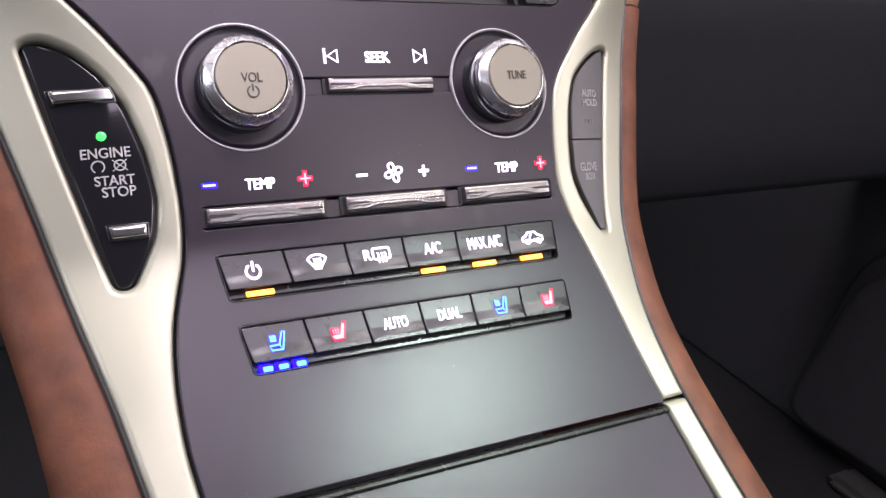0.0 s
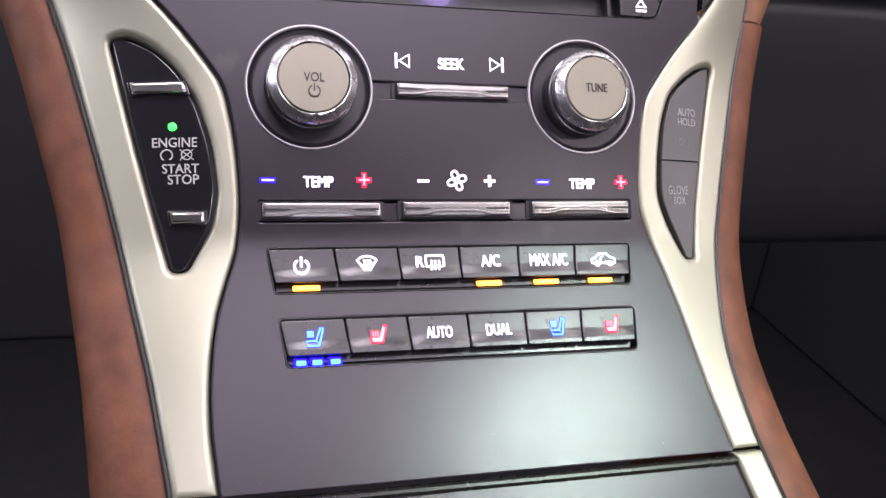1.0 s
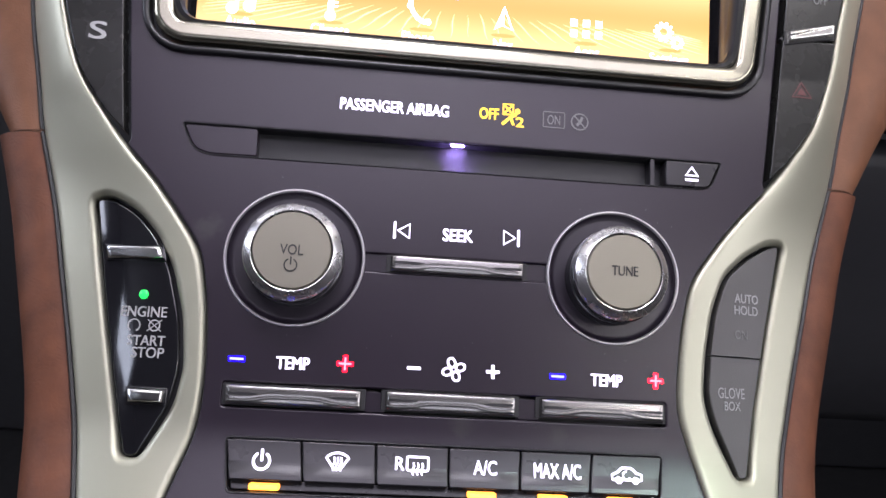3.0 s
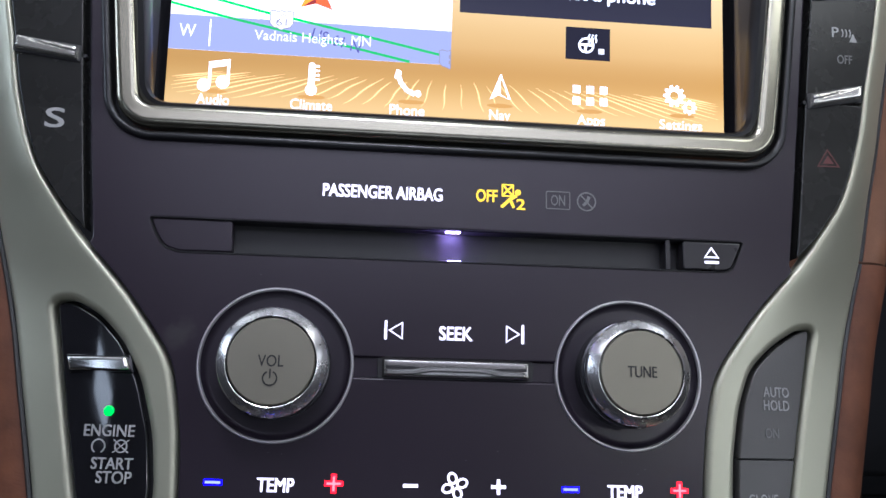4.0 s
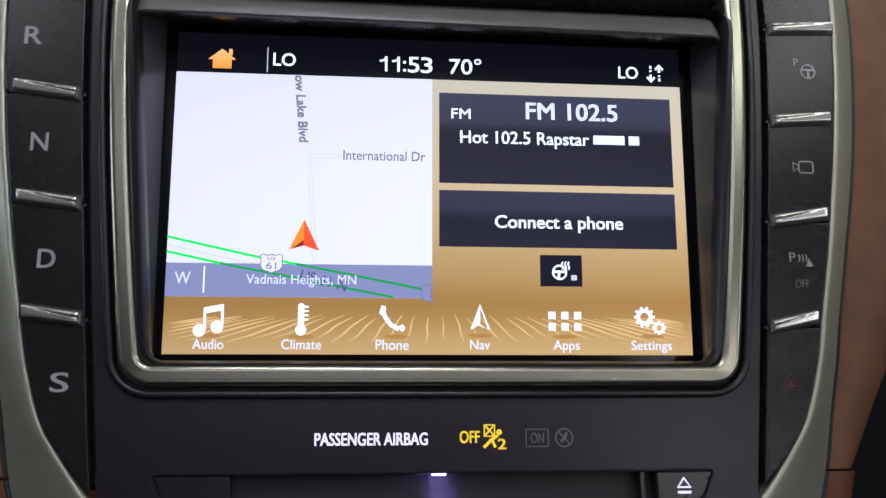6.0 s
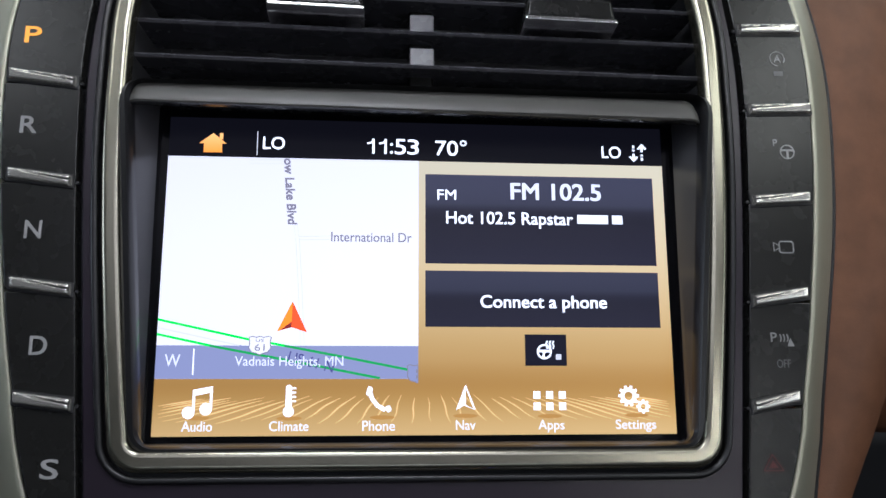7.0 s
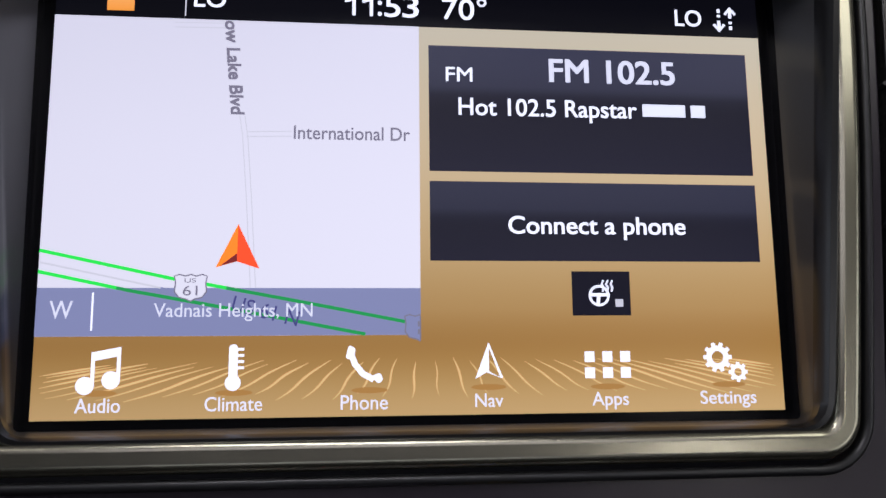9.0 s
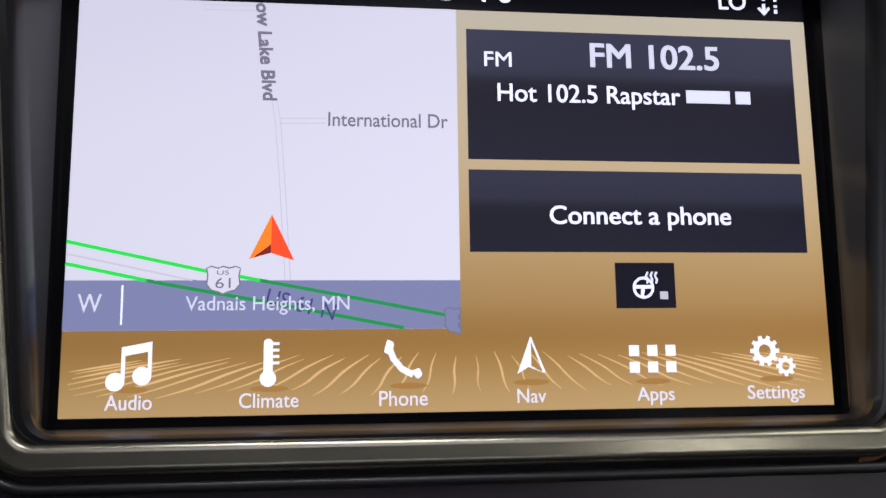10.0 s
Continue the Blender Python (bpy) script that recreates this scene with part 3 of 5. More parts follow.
stroke(bm, [(0.0372, 0.0016), (0.0408, -0.0024)], 0.0004)
stroke(bm, [(0.0380, -0.0016), (0.0392, -0.0004), (0.0398, 0.0012)], 0.0009)
part("dim_symbol", bm, M_PRINT_DIM, panel, "unlit grey airbag symbols", warp=face)
write("SEEK", (-0.0034, 0.0058, -0.0424, -0.0386), G_WHITE, panel, name="lit_legend", bold=0.012)
for s, x in ((1, -0.0184), (-1, 0.0202)):
    bm = bmesh.new()
    stroke(bm, [(x, -0.0427), (x, -0.0375)], 0.0007)
    stroke(bm, [(x + s * 0.0046, -0.0423), (x + s * 0.0046, -0.0379), (x + s * 0.0010, -0.0401)], 0.0006, closed=True)
    part("skip_symbol", bm, G_WHITE, panel, warp=face)


def minus(x0, x1, z, mat, w=0.0011):
    sign = part("minus_sign", stroke(bmesh.new(), [(x0, z), (x1, z)], w), mat, panel, warp=face)
    if mat is G_BLUE:
        # pale core over a wider deep stroke paints glare and bloom
        part("glare_core", stroke(bmesh.new(), [(x0 + 0.0004, z), (x1 - 0.0004, z)], w * 0.4, 0.0002, thick=0.0001), G_BLUE_GLARE, sign, warp=face)


def plus(x, z, r, mat, w=0.0011):
    bm = stroke(bmesh.new(), [(x - r, z), (x + r, z)], w)
    stroke(bm, [(x, z - r), (x, z + r)], w, 0.00003)
    sign = part("plus_sign", bm, mat, panel, warp=face)
    if mat is G_RED:
        bm = stroke(bmesh.new(), [(x - r * 0.75, z), (x + r * 0.75, z)], w * 0.4, 0.00024, thick=0.0001)
        stroke(bm, [(x, z - r * 0.75), (x, z + r * 0.75)], w * 0.4, 0.00027, thick=0.0001)
        part("glare_core", bm, G_RED_GLARE, sign, warp=face)


minus(-0.0648, -0.0600, -0.0818, G_BLUE, 0.0016)
write("TEMP", (-0.0508, -0.0412, -0.0840, -0.0805), G_WHITE, panel, name="lit_legend", bold=0.015)
plus(-0.0307, -0.0816, 0.0025, G_RED, 0.0014)
minus(-0.0122, -0.0082, -0.0818, G_WHITE, 0.0009)
bm = bmesh.new()
for a in (20, 110, 200, 290):
    c, s = math.cos(radians(a)), math.sin(radians(a))
    stroke(bm, [(0.0018 + 0.0021 * c + 0.0014 * math.cos(q) * c - 0.0011 * math.sin(q) * s, -0.0816 + 0.0021 * s + 0.0014 * math.cos(q) * s + 0.0011 * math.sin(q) * c)
                for q in [i * math.pi / 6 for i in range(12)]], 0.0006, closed=True)
part("fan_symbol", bm, G_WHITE, panel, warp=face)
plus(0.0137, -0.0817, 0.0020, G_WHITE, 0.0009)
minus(0.0312, 0.0360, -0.0820, G_BLUE, 0.0016)
write("TEMP", (0.0440, 0.0536, -0.0842, -0.0807), G_WHITE, panel, name="lit_legend", bold=0.015)
plus(0.0642, -0.0818, 0.0024, G_RED, 0.0014)
G1 = [(-0.0553, -0.0468), (0.0072, 0.0154), (0.0282, 0.0365), (0.0490, 0.0570)]
for x0, x1 in G1:
    part("indicator_lamp", slab([rounded(x0, x1, -0.1183, -0.1166, 0.0004)], 0.0004, 0.004, 0.0005), G_ORANGE, panel, "lit amber indicator", warp=face)
for x0 in (-0.0562, -0.0512, -0.0455):
    led = part("indicator_lamp", slab([rounded(x0, x0 + 0.0040, -0.1420, -0.1397, 0.0004)], 0.0005, 0.004, 0.0005), G_LED, panel, "lit blue indicator", warp=face)
    # the lamp's overexposed middle, painted as a paler plate
    part("glare_core", slab([rounded(x0 + 0.0005, x0 + 0.0035, -0.1416, -0.1401, 0.0004)], 0.0007, 0.001, 0.0001), G_LED_GLARE, led, "pale glare core of the lamp", warp=face)


# ---- knobs ----
def knob(name, cx, text, label, power):
    k = thing(name, (cx, 0.0, KNOB_Z), label, "knob", "audio knobs")
    part("skirt", lathe(cx, KNOB_Z, [(0.0150, -0.0040), (0.0149, 0.0040), (0.0147, 0.0044), (0.0141, 0.0046), (0.0139, 0.0048), (0.0139, 0.0056), (0.0141, 0.0058), (0.0145, 0.0059), (0.0146, 0.0061), (0.0146, 0.0069), (0.0144, 0.0071), (0.0138, 0.0073), (0.0137, 0.0080)], 96), M_SKIRT, k, "stepped dark chrome skirt", warp=face)
    part("grip_ring", lathe(cx, KNOB_Z, [(0.0136, 0.0077), (0.0143, 0.0079), (0.01445, 0.0081), (0.01445, 0.0092), (0.0143, 0.0095), (0.0140, 0.0098), (0.0121, 0.0117), (0.0119, 0.0118), (0.0117, 0.0117), (0.01165, 0.0109)], 96), M_RING, k, "polished conical chrome grip ring", warp=face)
    part("cap", lathe(cx, KNOB_Z, [(0.01135, 0.0109), (0.0113, 0.0117), (0.0110, 0.0120), (0.0, 0.0122)]), M_CAP, k, "warm satin metal cap", warp=face)
    if power:
        write("VOL", (cx - 0.0033, cx + 0.0033, KNOB_Z - 0.0014, KNOB_Z + 0.0016), M_PRINT_BLACK, k, front=0.0122, bold=0.004)
        bm = stroke(bmesh.new(), arc(cx, KNOB_Z - 0.0044, 0.0018, 115, 425, 20), 0.0004, 0.0122)
        stroke(bm, [(cx, KNOB_Z - 0.0044), (cx, KNOB_Z - 0.0020)], 0.0004, 0.0122)
        part("power_symbol", bm, M_PRINT_BLACK, k, warp=face)
    else:
        write(text, (cx - 0.0040, cx + 0.0040, KNOB_Z - 0.0014, KNOB_Z + 0.0016), M_PRINT_BLACK, k, front=0.0122, bold=0.004)


knob("volume_knob", VOL, "VOL", "round chrome volume knob with satin cap", True)
knob("tuning_knob", TUNE, "TUNE", "round chrome tuning knob with satin cap", False)


# ---- chrome rocker bars ----
def rocker(name, x0, x1, z0, z1, label):
    """A chrome bar with an arched crease along its lower half; black wedges paint a groove at each end."""
    bar = thing(name, ((x0 + x1) / 2, 0.0, (z0 + z1) / 2), label, "rocker switch", "chrome rocker bars")
    rows = []
    nu, nv = 64, 26
    for j in range(nv + 1):
        v = 2 * j / nv - 1
        row = []
        for i in range(nu + 1):
            u = 2 * i / nu - 1
            e = max(0.0, 1 - abs(u) ** 40) ** 0.5 * max(0.0, 1 - abs(v) ** 10) ** 0.5
            end = 1 / (1 + math.exp(-(abs(u) - 0.50) * 16))
            fold = -0.24 - 0.40 * end  # a low arch along the lower half
            crease = 0.5 + 0.5 * math.tanh((fold - v) / 0.09)
            h = (0.0030 - 0.00010 * max(0.0, v) - crease * (0.00022 + 0.0004 * max(0.0, fold - v)) - 0.00012 * math.exp(-((v - fold - 0.22) / 0.12) ** 2)) * e
            row.append((x0 + (x1 - x0) * i / nu, -h + 0.001, z0 + (z1 - z0) * j / nv))
        rows.append(row)
    part("bar", loft(rows), M_LIP, bar, warp=face)
    zm, span = (z0 + z1) / 2 + 0.0002, x1 - x0
    for s, xe in ((1, x0 + 0.0012), (-1, x1 - 0.0012)):
        pts = [(xe, zm - 0.0004), (xe + s * span * 0.16, zm - 0.00045), (xe + s * span * 0.23, zm + 0.0001), (xe + s * span * 0.16, zm + 0.00035), (xe, zm + 0.0004)]
        # not carved: the groove's darkness is a black plate on the bar
        part("groove", shape(bmesh.new(), pts, 0.00150, 0.0006), M_DARK, bar, "raised black wedge painting a groove's darkness", warp=face)
    # ring above the channel floor puts the gap's shade into black
    part("surround", slab([rounded(x0 - 0.0011, x1 + 0.0011, z0 - 0.0002, z1 + 0.0002, 0.0006), rounded(x0 + 0.0008, x1 - 0.0008, z0 + 0.0007, z1 - 0.0007, 0.0004)], -0.0006, 0.003, 0.0001), M_DARK, bar, "black ring painting the dark gap round the bar", warp=face)
    part("mount", slab([rounded(x0 + 0.0006, x1 - 0.0006, z0 + 0.0005, z1 - 0.0005, 0.0006)], -0.0012, 0.0032, 0), M_DARK, bar, "black plastic mount", warp=face)


rocker("seek_rocker", -0.0192, 0.0222, -0.0531, -0.0479, "polished chrome seek rocker bar in a black channel")
rocker("temperature_rocker", -0.0650, -0.0251, -0.0949, -0.0890, "polished chrome temperature rocker bar below lit legend")
rocker("fan_rocker", -0.0183, 0.0210, -0.0946, -0.0887, "polished chrome fan speed rocker bar")
rocker("temperature_rocker", 0.0282, 0.0668, -0.0945, -0.0886, "polished chrome temperature rocker bar below lit legend")


# ---- two rows of push buttons ----
def button_rise(s):
    """How far a button stands out, from its lower edge (0) to its upper edge (1): a soft shoulder runs along the lower third."""
    d = max(0.0, min(1.0, (0.46 - s) / 0.34))
    return 0.0002 + 0.00048 * d * d * (3 - 2 * d)


def push_button(row, i, label):
    top0, top1 = [row["x_top"][0] + (row["x_top"][1] - row["x_top"][0]) * k / 6 for k in (i, i + 1)]
    low0, low1 = [row["x_low"][0] + (row["x_low"][1] - row["x_low"][0]) * k / 6 for k in (i, i + 1)]
    g = 0.00022
    zt, zb = row["top"] - 0.0004, row["split"]
    cx, cz = (top0 + top1) / 2, (zt + zb) / 2
    b = thing("push_button", (cx, 0.0, cz), label, "button", "climate buttons")
    bm = slab([soft_corners([(low0 + g, zb), (low1 - g, zb), (top1 - g, zt), (top0 + g, zt)], 0.0006, 3)], 0.0, 0.005, 0.0004, [("z", steps(zb, zt, 0.0005))])
    for v in bm.verts:
        if v.co.y < 0.002:
            v.co.y -= button_rise((v.co.z - zb) / (zt - zb))
    part("cap", bm, M_BUTTON, b, warp=face)
    return b, cx, cz


def on_button(row):
    zt, zb = row["top"] - 0.0004, row["split"]

    def warp(x, z):
        s = max(0, min(1, (z - zb) / (zt - zb)))
        return face(x, z) - button_rise(s) - 0.0001
    return warp


def seat_symbol(cx, cz, vent, w=0.0006):
    """The outline of a seat with a fan (vent), or a filled seat with rising heat; w: the width of its lines."""
    bm = bmesh.new()
    back = [(cx + 0.0008, cz - 0.0012), (cx + 0.0026, cz + 0.0034), (cx + 0.0036, cz + 0.0033), (cx + 0.0030, cz + 0.0010), (cx + 0.0018, cz - 0.0030)]
    base = [(cx - 0.0028, cz - 0.0014), (cx + 0.0008, cz - 0.0012), (cx + 0.0018, cz - 0.0030), (cx - 0.0022, cz - 0.0030)]
    if vent:
        stroke(bm, base, w, closed=True)
        stroke(bm, back, w, 0.00003, closed=True)
        for a in (45, 135, 225, 315):
            shape(bm, disc(cx - 0.0012 + 0.0008 * math.cos(radians(a)), cz + 0.0012 + 0.0008 * math.sin(radians(a)), 0.0004 + w / 2, 8))
    else:
        shape(bm, base)
        shape(bm, back, 0.00003)
        for k in range(3):
            x = cx - 0.0022 + 0.0011 * k
            stroke(bm, [(x, cz - 0.0008), (x + 0.0003, cz), (x - 0.0001, cz + 0.0007), (x + 0.0002, cz + 0.0014)], w)
    return bm


def power_symbol(cx, cz):
    bm = stroke(bmesh.new(), arc(cx, cz - 0.0003, 0.0023, 120, 420, 20), 0.0007)
    return stroke(bm, [(cx, cz - 0.0004), (cx, cz + 0.0030)], 0.0007, 0.00003)


def defrost_symbol(cx, cz):
    bm = stroke(bmesh.new(), [*arc(cx, cz - 0.0022, 0.0046, 135, 45, 10), (cx + 0.0010, cz - 0.0020), (cx - 0.0010, cz - 0.0020)], 0.0006, closed=True)
    for k in (-1, 0, 1):
        x = cx + 0.0010 * k
        stroke(bm, [(x, cz + 0.0012), (x + 0.0003, cz), (x - 0.0003, cz - 0.0012), (x, cz - 0.0026)], 0.0005, 0.00003)
    return bm


def rear_symbol(cx, cz):
    bm = stroke(bmesh.new(), rounded(cx - 0.0012, cx + 0.0050, cz - 0.0016, cz + 0.0022, 0.0005, 2), 0.0006, closed=True)
    for k in (-1, 0, 1):
        x = cx + 0.0019 + 0.0013 * k
        stroke(bm, [(x, cz + 0.0006), (x + 0.0003, cz - 0.0004), (x - 0.0003, cz - 0.0016), (x, cz - 0.0028)], 0.0005, 0.00003)
    return bm


def car_symbol(cx, cz):
    bm = stroke(bmesh.new(), [(cx - 0.0050, cz - 0.0014), (cx - 0.0050, cz), (cx - 0.0032, cz + 0.0008), (cx - 0.0016, cz + 0.0023), (cx + 0.0016, cz + 0.0023), (cx + 0.0032, cz + 0.0008),
                              (cx + 0.0050, cz + 0.0003), (cx + 0.0050, cz - 0.0014)], 0.0007, closed=True)
    for s in (-1, 1):
        stroke(bm, disc(cx + s * 0.0028, cz - 0.0016, 0.0009, 10), 0.0005, 0.00003, True)
    stroke(bm, [*arc(cx, cz - 0.0001, 0.0013, 330, 90, 8)], 0.0005, 0.00004)
    return bm


def shrunk(bm, cx, cz, k):
    for v in bm.verts:
        v.co.x, v.co.z = cx + k * (v.co.x - cx), cz + k * (v.co.z - cz)
    return bm


def raised(bm, by=0.00012):
    for v in bm.verts:
        v.co.y -= by
    return bm


W1, W2 = on_button(ROW1), on_button(ROW2)
names1 = ["power", "front defrost", "rear defrost", "air conditioning", "maximum air conditioning", "air recirculation"]
for i in range(6):
    b, cx, cz = push_button(ROW1, i, f"black {names1[i]} push button with lit white symbol")
    if i == 0:
        part("power_symbol", power_symbol(cx, cz), G_WHITE, b, warp=W1)
    elif i == 1:
        part("defrost_symbol", defrost_symbol(cx, cz + 0.0004), G_WHITE, b, warp=W1)
    elif i == 2:
        part("rear_defrost_symbol", rear_symbol(cx - 0.0002, cz + 0.0004), G_WHITE, b, warp=W1)
        write("R", (cx - 0.0048, cx - 0.0022, cz - 0.0012, cz + 0.0024), G_WHITE, b, W1, bold=0.008)
    elif i == 3:
        write("A/C", (cx - 0.0034, cx + 0.0034, cz - 0.0016, cz + 0.0024), G_WHITE, b, W1, bold=0.006)
    elif i == 4:
        write("MAX A/C", (cx - 0.0070, cx + 0.0070, cz - 0.0018, cz + 0.0024), G_WHITE, b, W1, bold=0.006)
    else:
        part("car_symbol", shrunk(car_symbol(cx - 0.0006, cz), cx - 0.0006, cz, 0.9), G_WHITE, b, warp=W1)
names2 = ["seat cooling", "seat heating", "automatic climate", "dual zone", "seat cooling", "seat heating"]
tints2 = ["light blue", "red", "white", "white", "light blue", "red"]
for i in range(6):
    b, cx, cz = push_button(ROW2, i, f"black {names2[i]} push button with lit {tints2[i]} symbol")
    if i in (0, 4):
        # wide deep-blue lines paint the bloom round the paler seat lines
        sym = part("seat_symbol", shrunk(seat_symbol(cx + 0.0002, cz, True, 0.0009), cx, cz, 0.85), G_BLUE, b, warp=W2)
        part("glare_core", raised(shrunk(seat_symbol(cx + 0.0002, cz, True, 0.0005), cx, cz, 0.85)), G_SKY, sym, warp=W2)
    elif i in (1, 5):
        # smaller pale copy paints the glare inside the red seat
        sym = part("seat_symbol", shrunk(seat_symbol(cx, cz, False, 0.0007), cx, cz, 0.90), G_RED, b, warp=W2)
        part("glare_core", raised(shrunk(seat_symbol(cx, cz, False, 0.0004), cx, cz, 0.74)), G_RED_GLARE, sym, warp=W2)
    else:
        write("AUTO" if i == 2 else "DUAL", (cx - 0.0044, cx + 0.0044, cz - 0.0018, cz + 0.0018), G_WHITE, b, W2, bold=0.006)

# ---- disc slot ----
slot = thing("disc_slot", (0.0, 0.0, -0.015), "black disc slot with small lit violet lamps", "disc player")
outer, inner = soft_corners(SLOT, 0.0012), soft_corners([(x * 0.996, -0.0154 + (z + 0.0154) * 0.93) for x, z in SLOT], 0.0010)
rows = [[(x, y, z) for x, z in lp] for lp, y in ((outer, 0.0002), (inner, 0.0006), (inner, 0.0130))]
part("recess", loft(rows, True), M_DARK, slot, warp=face)
part("recess_back", slab([inner], -0.0140, 0.002), M_DARK, slot, warp=face)
for z0, z1 in ((-0.0198, -0.0142), (-0.0139, -0.0108)):
    part("felt_curtain", slab([rounded(-0.0620, 0.0638, z0, z1, 0.0001, 2)], -0.0122, 0.0012, 0.0002), M_FELT, slot, "dusty felt curtain", warp=face)
part("blank_flap", slab([soft_corners([(-0.0766, -0.0198), (-0.0622, -0.0197), (-0.0625, -0.0109), (-0.0849, -0.0109), (-0.0822, -0.0166), (-0.0803, -0.0187)], 0.0009)], -0.0003, 0.004, 0.0004), M_PANEL, slot, "plain black blank flap", warp=face)
part("slot_edge", slab([soft_corners([(x * 1.003, -0.0154 + (z + 0.0154) * 1.05) for x, z in SLOT], 0.0012), outer], 0.0003, 0.002, 0.0002), M_SEMI, slot, "fine polished edge of the slot", warp=face)
part("slot_post", slab([rounded(0.0626, 0.0640, -0.0196, -0.0108, 0.0003)], -0.0003, 0.006, 0.0002), M_BUTTON, slot, warp=face)
eject = part("eject_button", slab([soft_corners([(0.0676, -0.0194), (0.0800, -0.0194), (0.0820, -0.0186), (0.0854, -0.0110), (0.0676, -0.0110)], 0.0009)], 0.0004, 0.006, 0.0005), M_BUTTON, slot, "black eject button", warp=face)
bm = stroke(bmesh.new(), [(0.0741, -0.0156), (0.0761, -0.0129), (0.0781, -0.0156)], 0.0007, 0.0004, True)
stroke(bm, [(0.0740, -0.0171), (0.0782, -0.0171)], 0.0007, 0.0004)
part("eject_symbol", bm, G_WHITE, eject, warp=face)
part("slot_lamp", slab([rounded(-0.0021, 0.0019, -0.0112, -0.0109, 0.0001, 2)], -0.0010, 0.0012, 0.0001), G_SLOT, slot, "small lit violet lamp", warp=face)
bm = bmesh.new()  # a wedge that shines into the slot
lens = [bm.verts.new(p) for p in ((-0.0013, 0.0030, -0.0191), (0.0024, 0.0030, -0.0191), (0.0020, 0.0003, -0.0200), (-0.0008, 0.0003, -0.0200), (-0.0013, 0.0030, -0.0206), (0.0024, 0.0030, -0.0206))]
for f in ((0, 1, 2, 3), (3, 2, 5, 4), (0, 3, 4), (1, 5, 2), (0, 4, 5, 1)):
    bm.faces.new([lens[i] for i in f])
bmesh.ops.recalc_face_normals(bm, faces=bm.faces)
part("slot_lamp", bm, G_SLOT, slot, "small lit violet lamp", warp=face)

# ---- silver side trims with their pockets ----
POCKET = {-1: [(-0.1112, -0.0342), (-0.1060, -0.0344), (-0.0978, -0.0386), (-0.0905, -0.0460), (-0.0850, -0.0560), (-0.0808, -0.0700), (-0.0790, -0.0850), (-0.0808, -0.0960), (-0.0886, -0.1110), (-0.0926, -0.1110), (-0.0976, -0.0915), (-0.1032, -0.0690)],
          1: [(0.1102, -0.0346), (0.1050, -0.0360), (0.0962, -0.0411), (0.0888, -0.0480), (0.0848, -0.0590), (0.0825, -0.0725), (0.0816, -0.0860), (0.0838, -0.0938), (0.0914, -0.1102), (0.0945, -0.1102), (0.0975, -0.0905), (0.1032, -0.0640)]}


def pocket(side, grow):
    """The curved triangular pocket, on the left (-1) or right (1) trim."""
    pts = [Vector(p) for p in POCKET[side]]
    mid = sum(pts, Vector((0, 0))) / len(pts)
    n = len(pts)
    out = []
    for i, p in enumerate(pts):
        d = (pts[(i + 1) % n] - pts[i - 1]).normalized()
        nrm = Vector((d.y, -d.x))
        if nrm.dot(p - mid) < 0:
            nrm = -nrm
        out.append(tuple(p + nrm * grow))
    return soft_corners(out, 0.0036, 5)


for side, word in ((-1, "left"), (1, "right")):
    trim = thing("side_trim", (AXIS + side * 0.1, 0.006, -0.05), "champagne satin silver side trim of the centre stack", "trim", "silver side trims")
    for name, z0, z1 in (("upper_rail", LID_Z + 0.0004, 0.24), ("lower_rail", -0.30, LID_Z - 0.0010)):
        ring = edge_points(INNER, z0, z1, side) + list(reversed(edge_points(OUTER, z0, z1, side)))
        loops = [ring, pocket(side, 0.0010)] if name == "upper_rail" else [ring]
        xs = [AXIS + side * (0.07 + 0.0035 * k) for k in range(1, 24)]
        bm = slab(loops, 0.0005, 0.007, 0.0022, [("z", steps(z0, z1, 0.0045)), ("x", xs)], 5)
        part(name, bm, M_SILVER, trim, warp=trim_face)

# ---- start button insert in the left pocket ----
start = thing("engine_start_button", (-0.092, 0.006, -0.07), "gloss black engine start stop button with green lamp", "start button")
part("face_plate", slab([pocket(-1, -0.0002)], -0.0012, 0.004, 0.0005, [("z", steps(-0.115, -0.03, 0.006)), ("x", steps(-0.112, -0.078, 0.006))]), M_GLOSS, start, warp=pocket_face)
for pts in ([(-0.1042, -0.0533), (-0.0870, -0.0531), (-0.0884, -0.0494), (-0.1053, -0.0494)], [(-0.0926, -0.0957), (-0.0826, -0.0955), (-0.0824, -0.0919), (-0.0932, -0.0919)]):
    part("chrome_bar", slab([soft_corners(pts, 0.0005, 3)], 0.0012, 0.003, 0.0011, segs=4), M_CHROME, start, "polished chrome bar", warp=pocket_face)
    part("bar_recess", slab([soft_corners([(x + (0.0009 if i in (1, 2) else -0.0009), z + (0.0006 if i > 1 else -0.0008)) for i, (x, z) in enumerate(pts)], 0.0006)], -0.0008, 0.002, 0.0004), M_GLOSS, start, warp=pocket_face)
part("status_lamp", lathe(-0.0920, -0.0640, [(0.0014, -0.0014), (0.0014, -0.0008), (0.0009, -0.0005), (0, -0.0004)], 24), G_GREEN, start, "lit green lamp", warp=pocket_face)
write("ENGINE", (-0.0983, -0.0844, -0.0707, -0.0676), M_PRINT, start, pocket_face, -0.0012, bold=0.012)
write("START", (-0.0953, -0.0840, -0.0792, -0.0762), M_PRINT, start, pocket_face, -0.0012, bold=0.012)
write("STOP", (-0.0936, -0.0840, -0.0828, -0.0797), M_PRINT, start, pocket_face, -0.0012, bold=0.012)
bm = stroke(bmesh.new(), arc(-0.0939, -0.0733, 0.0018, -60, 240, 18), 0.0004, -0.0012)
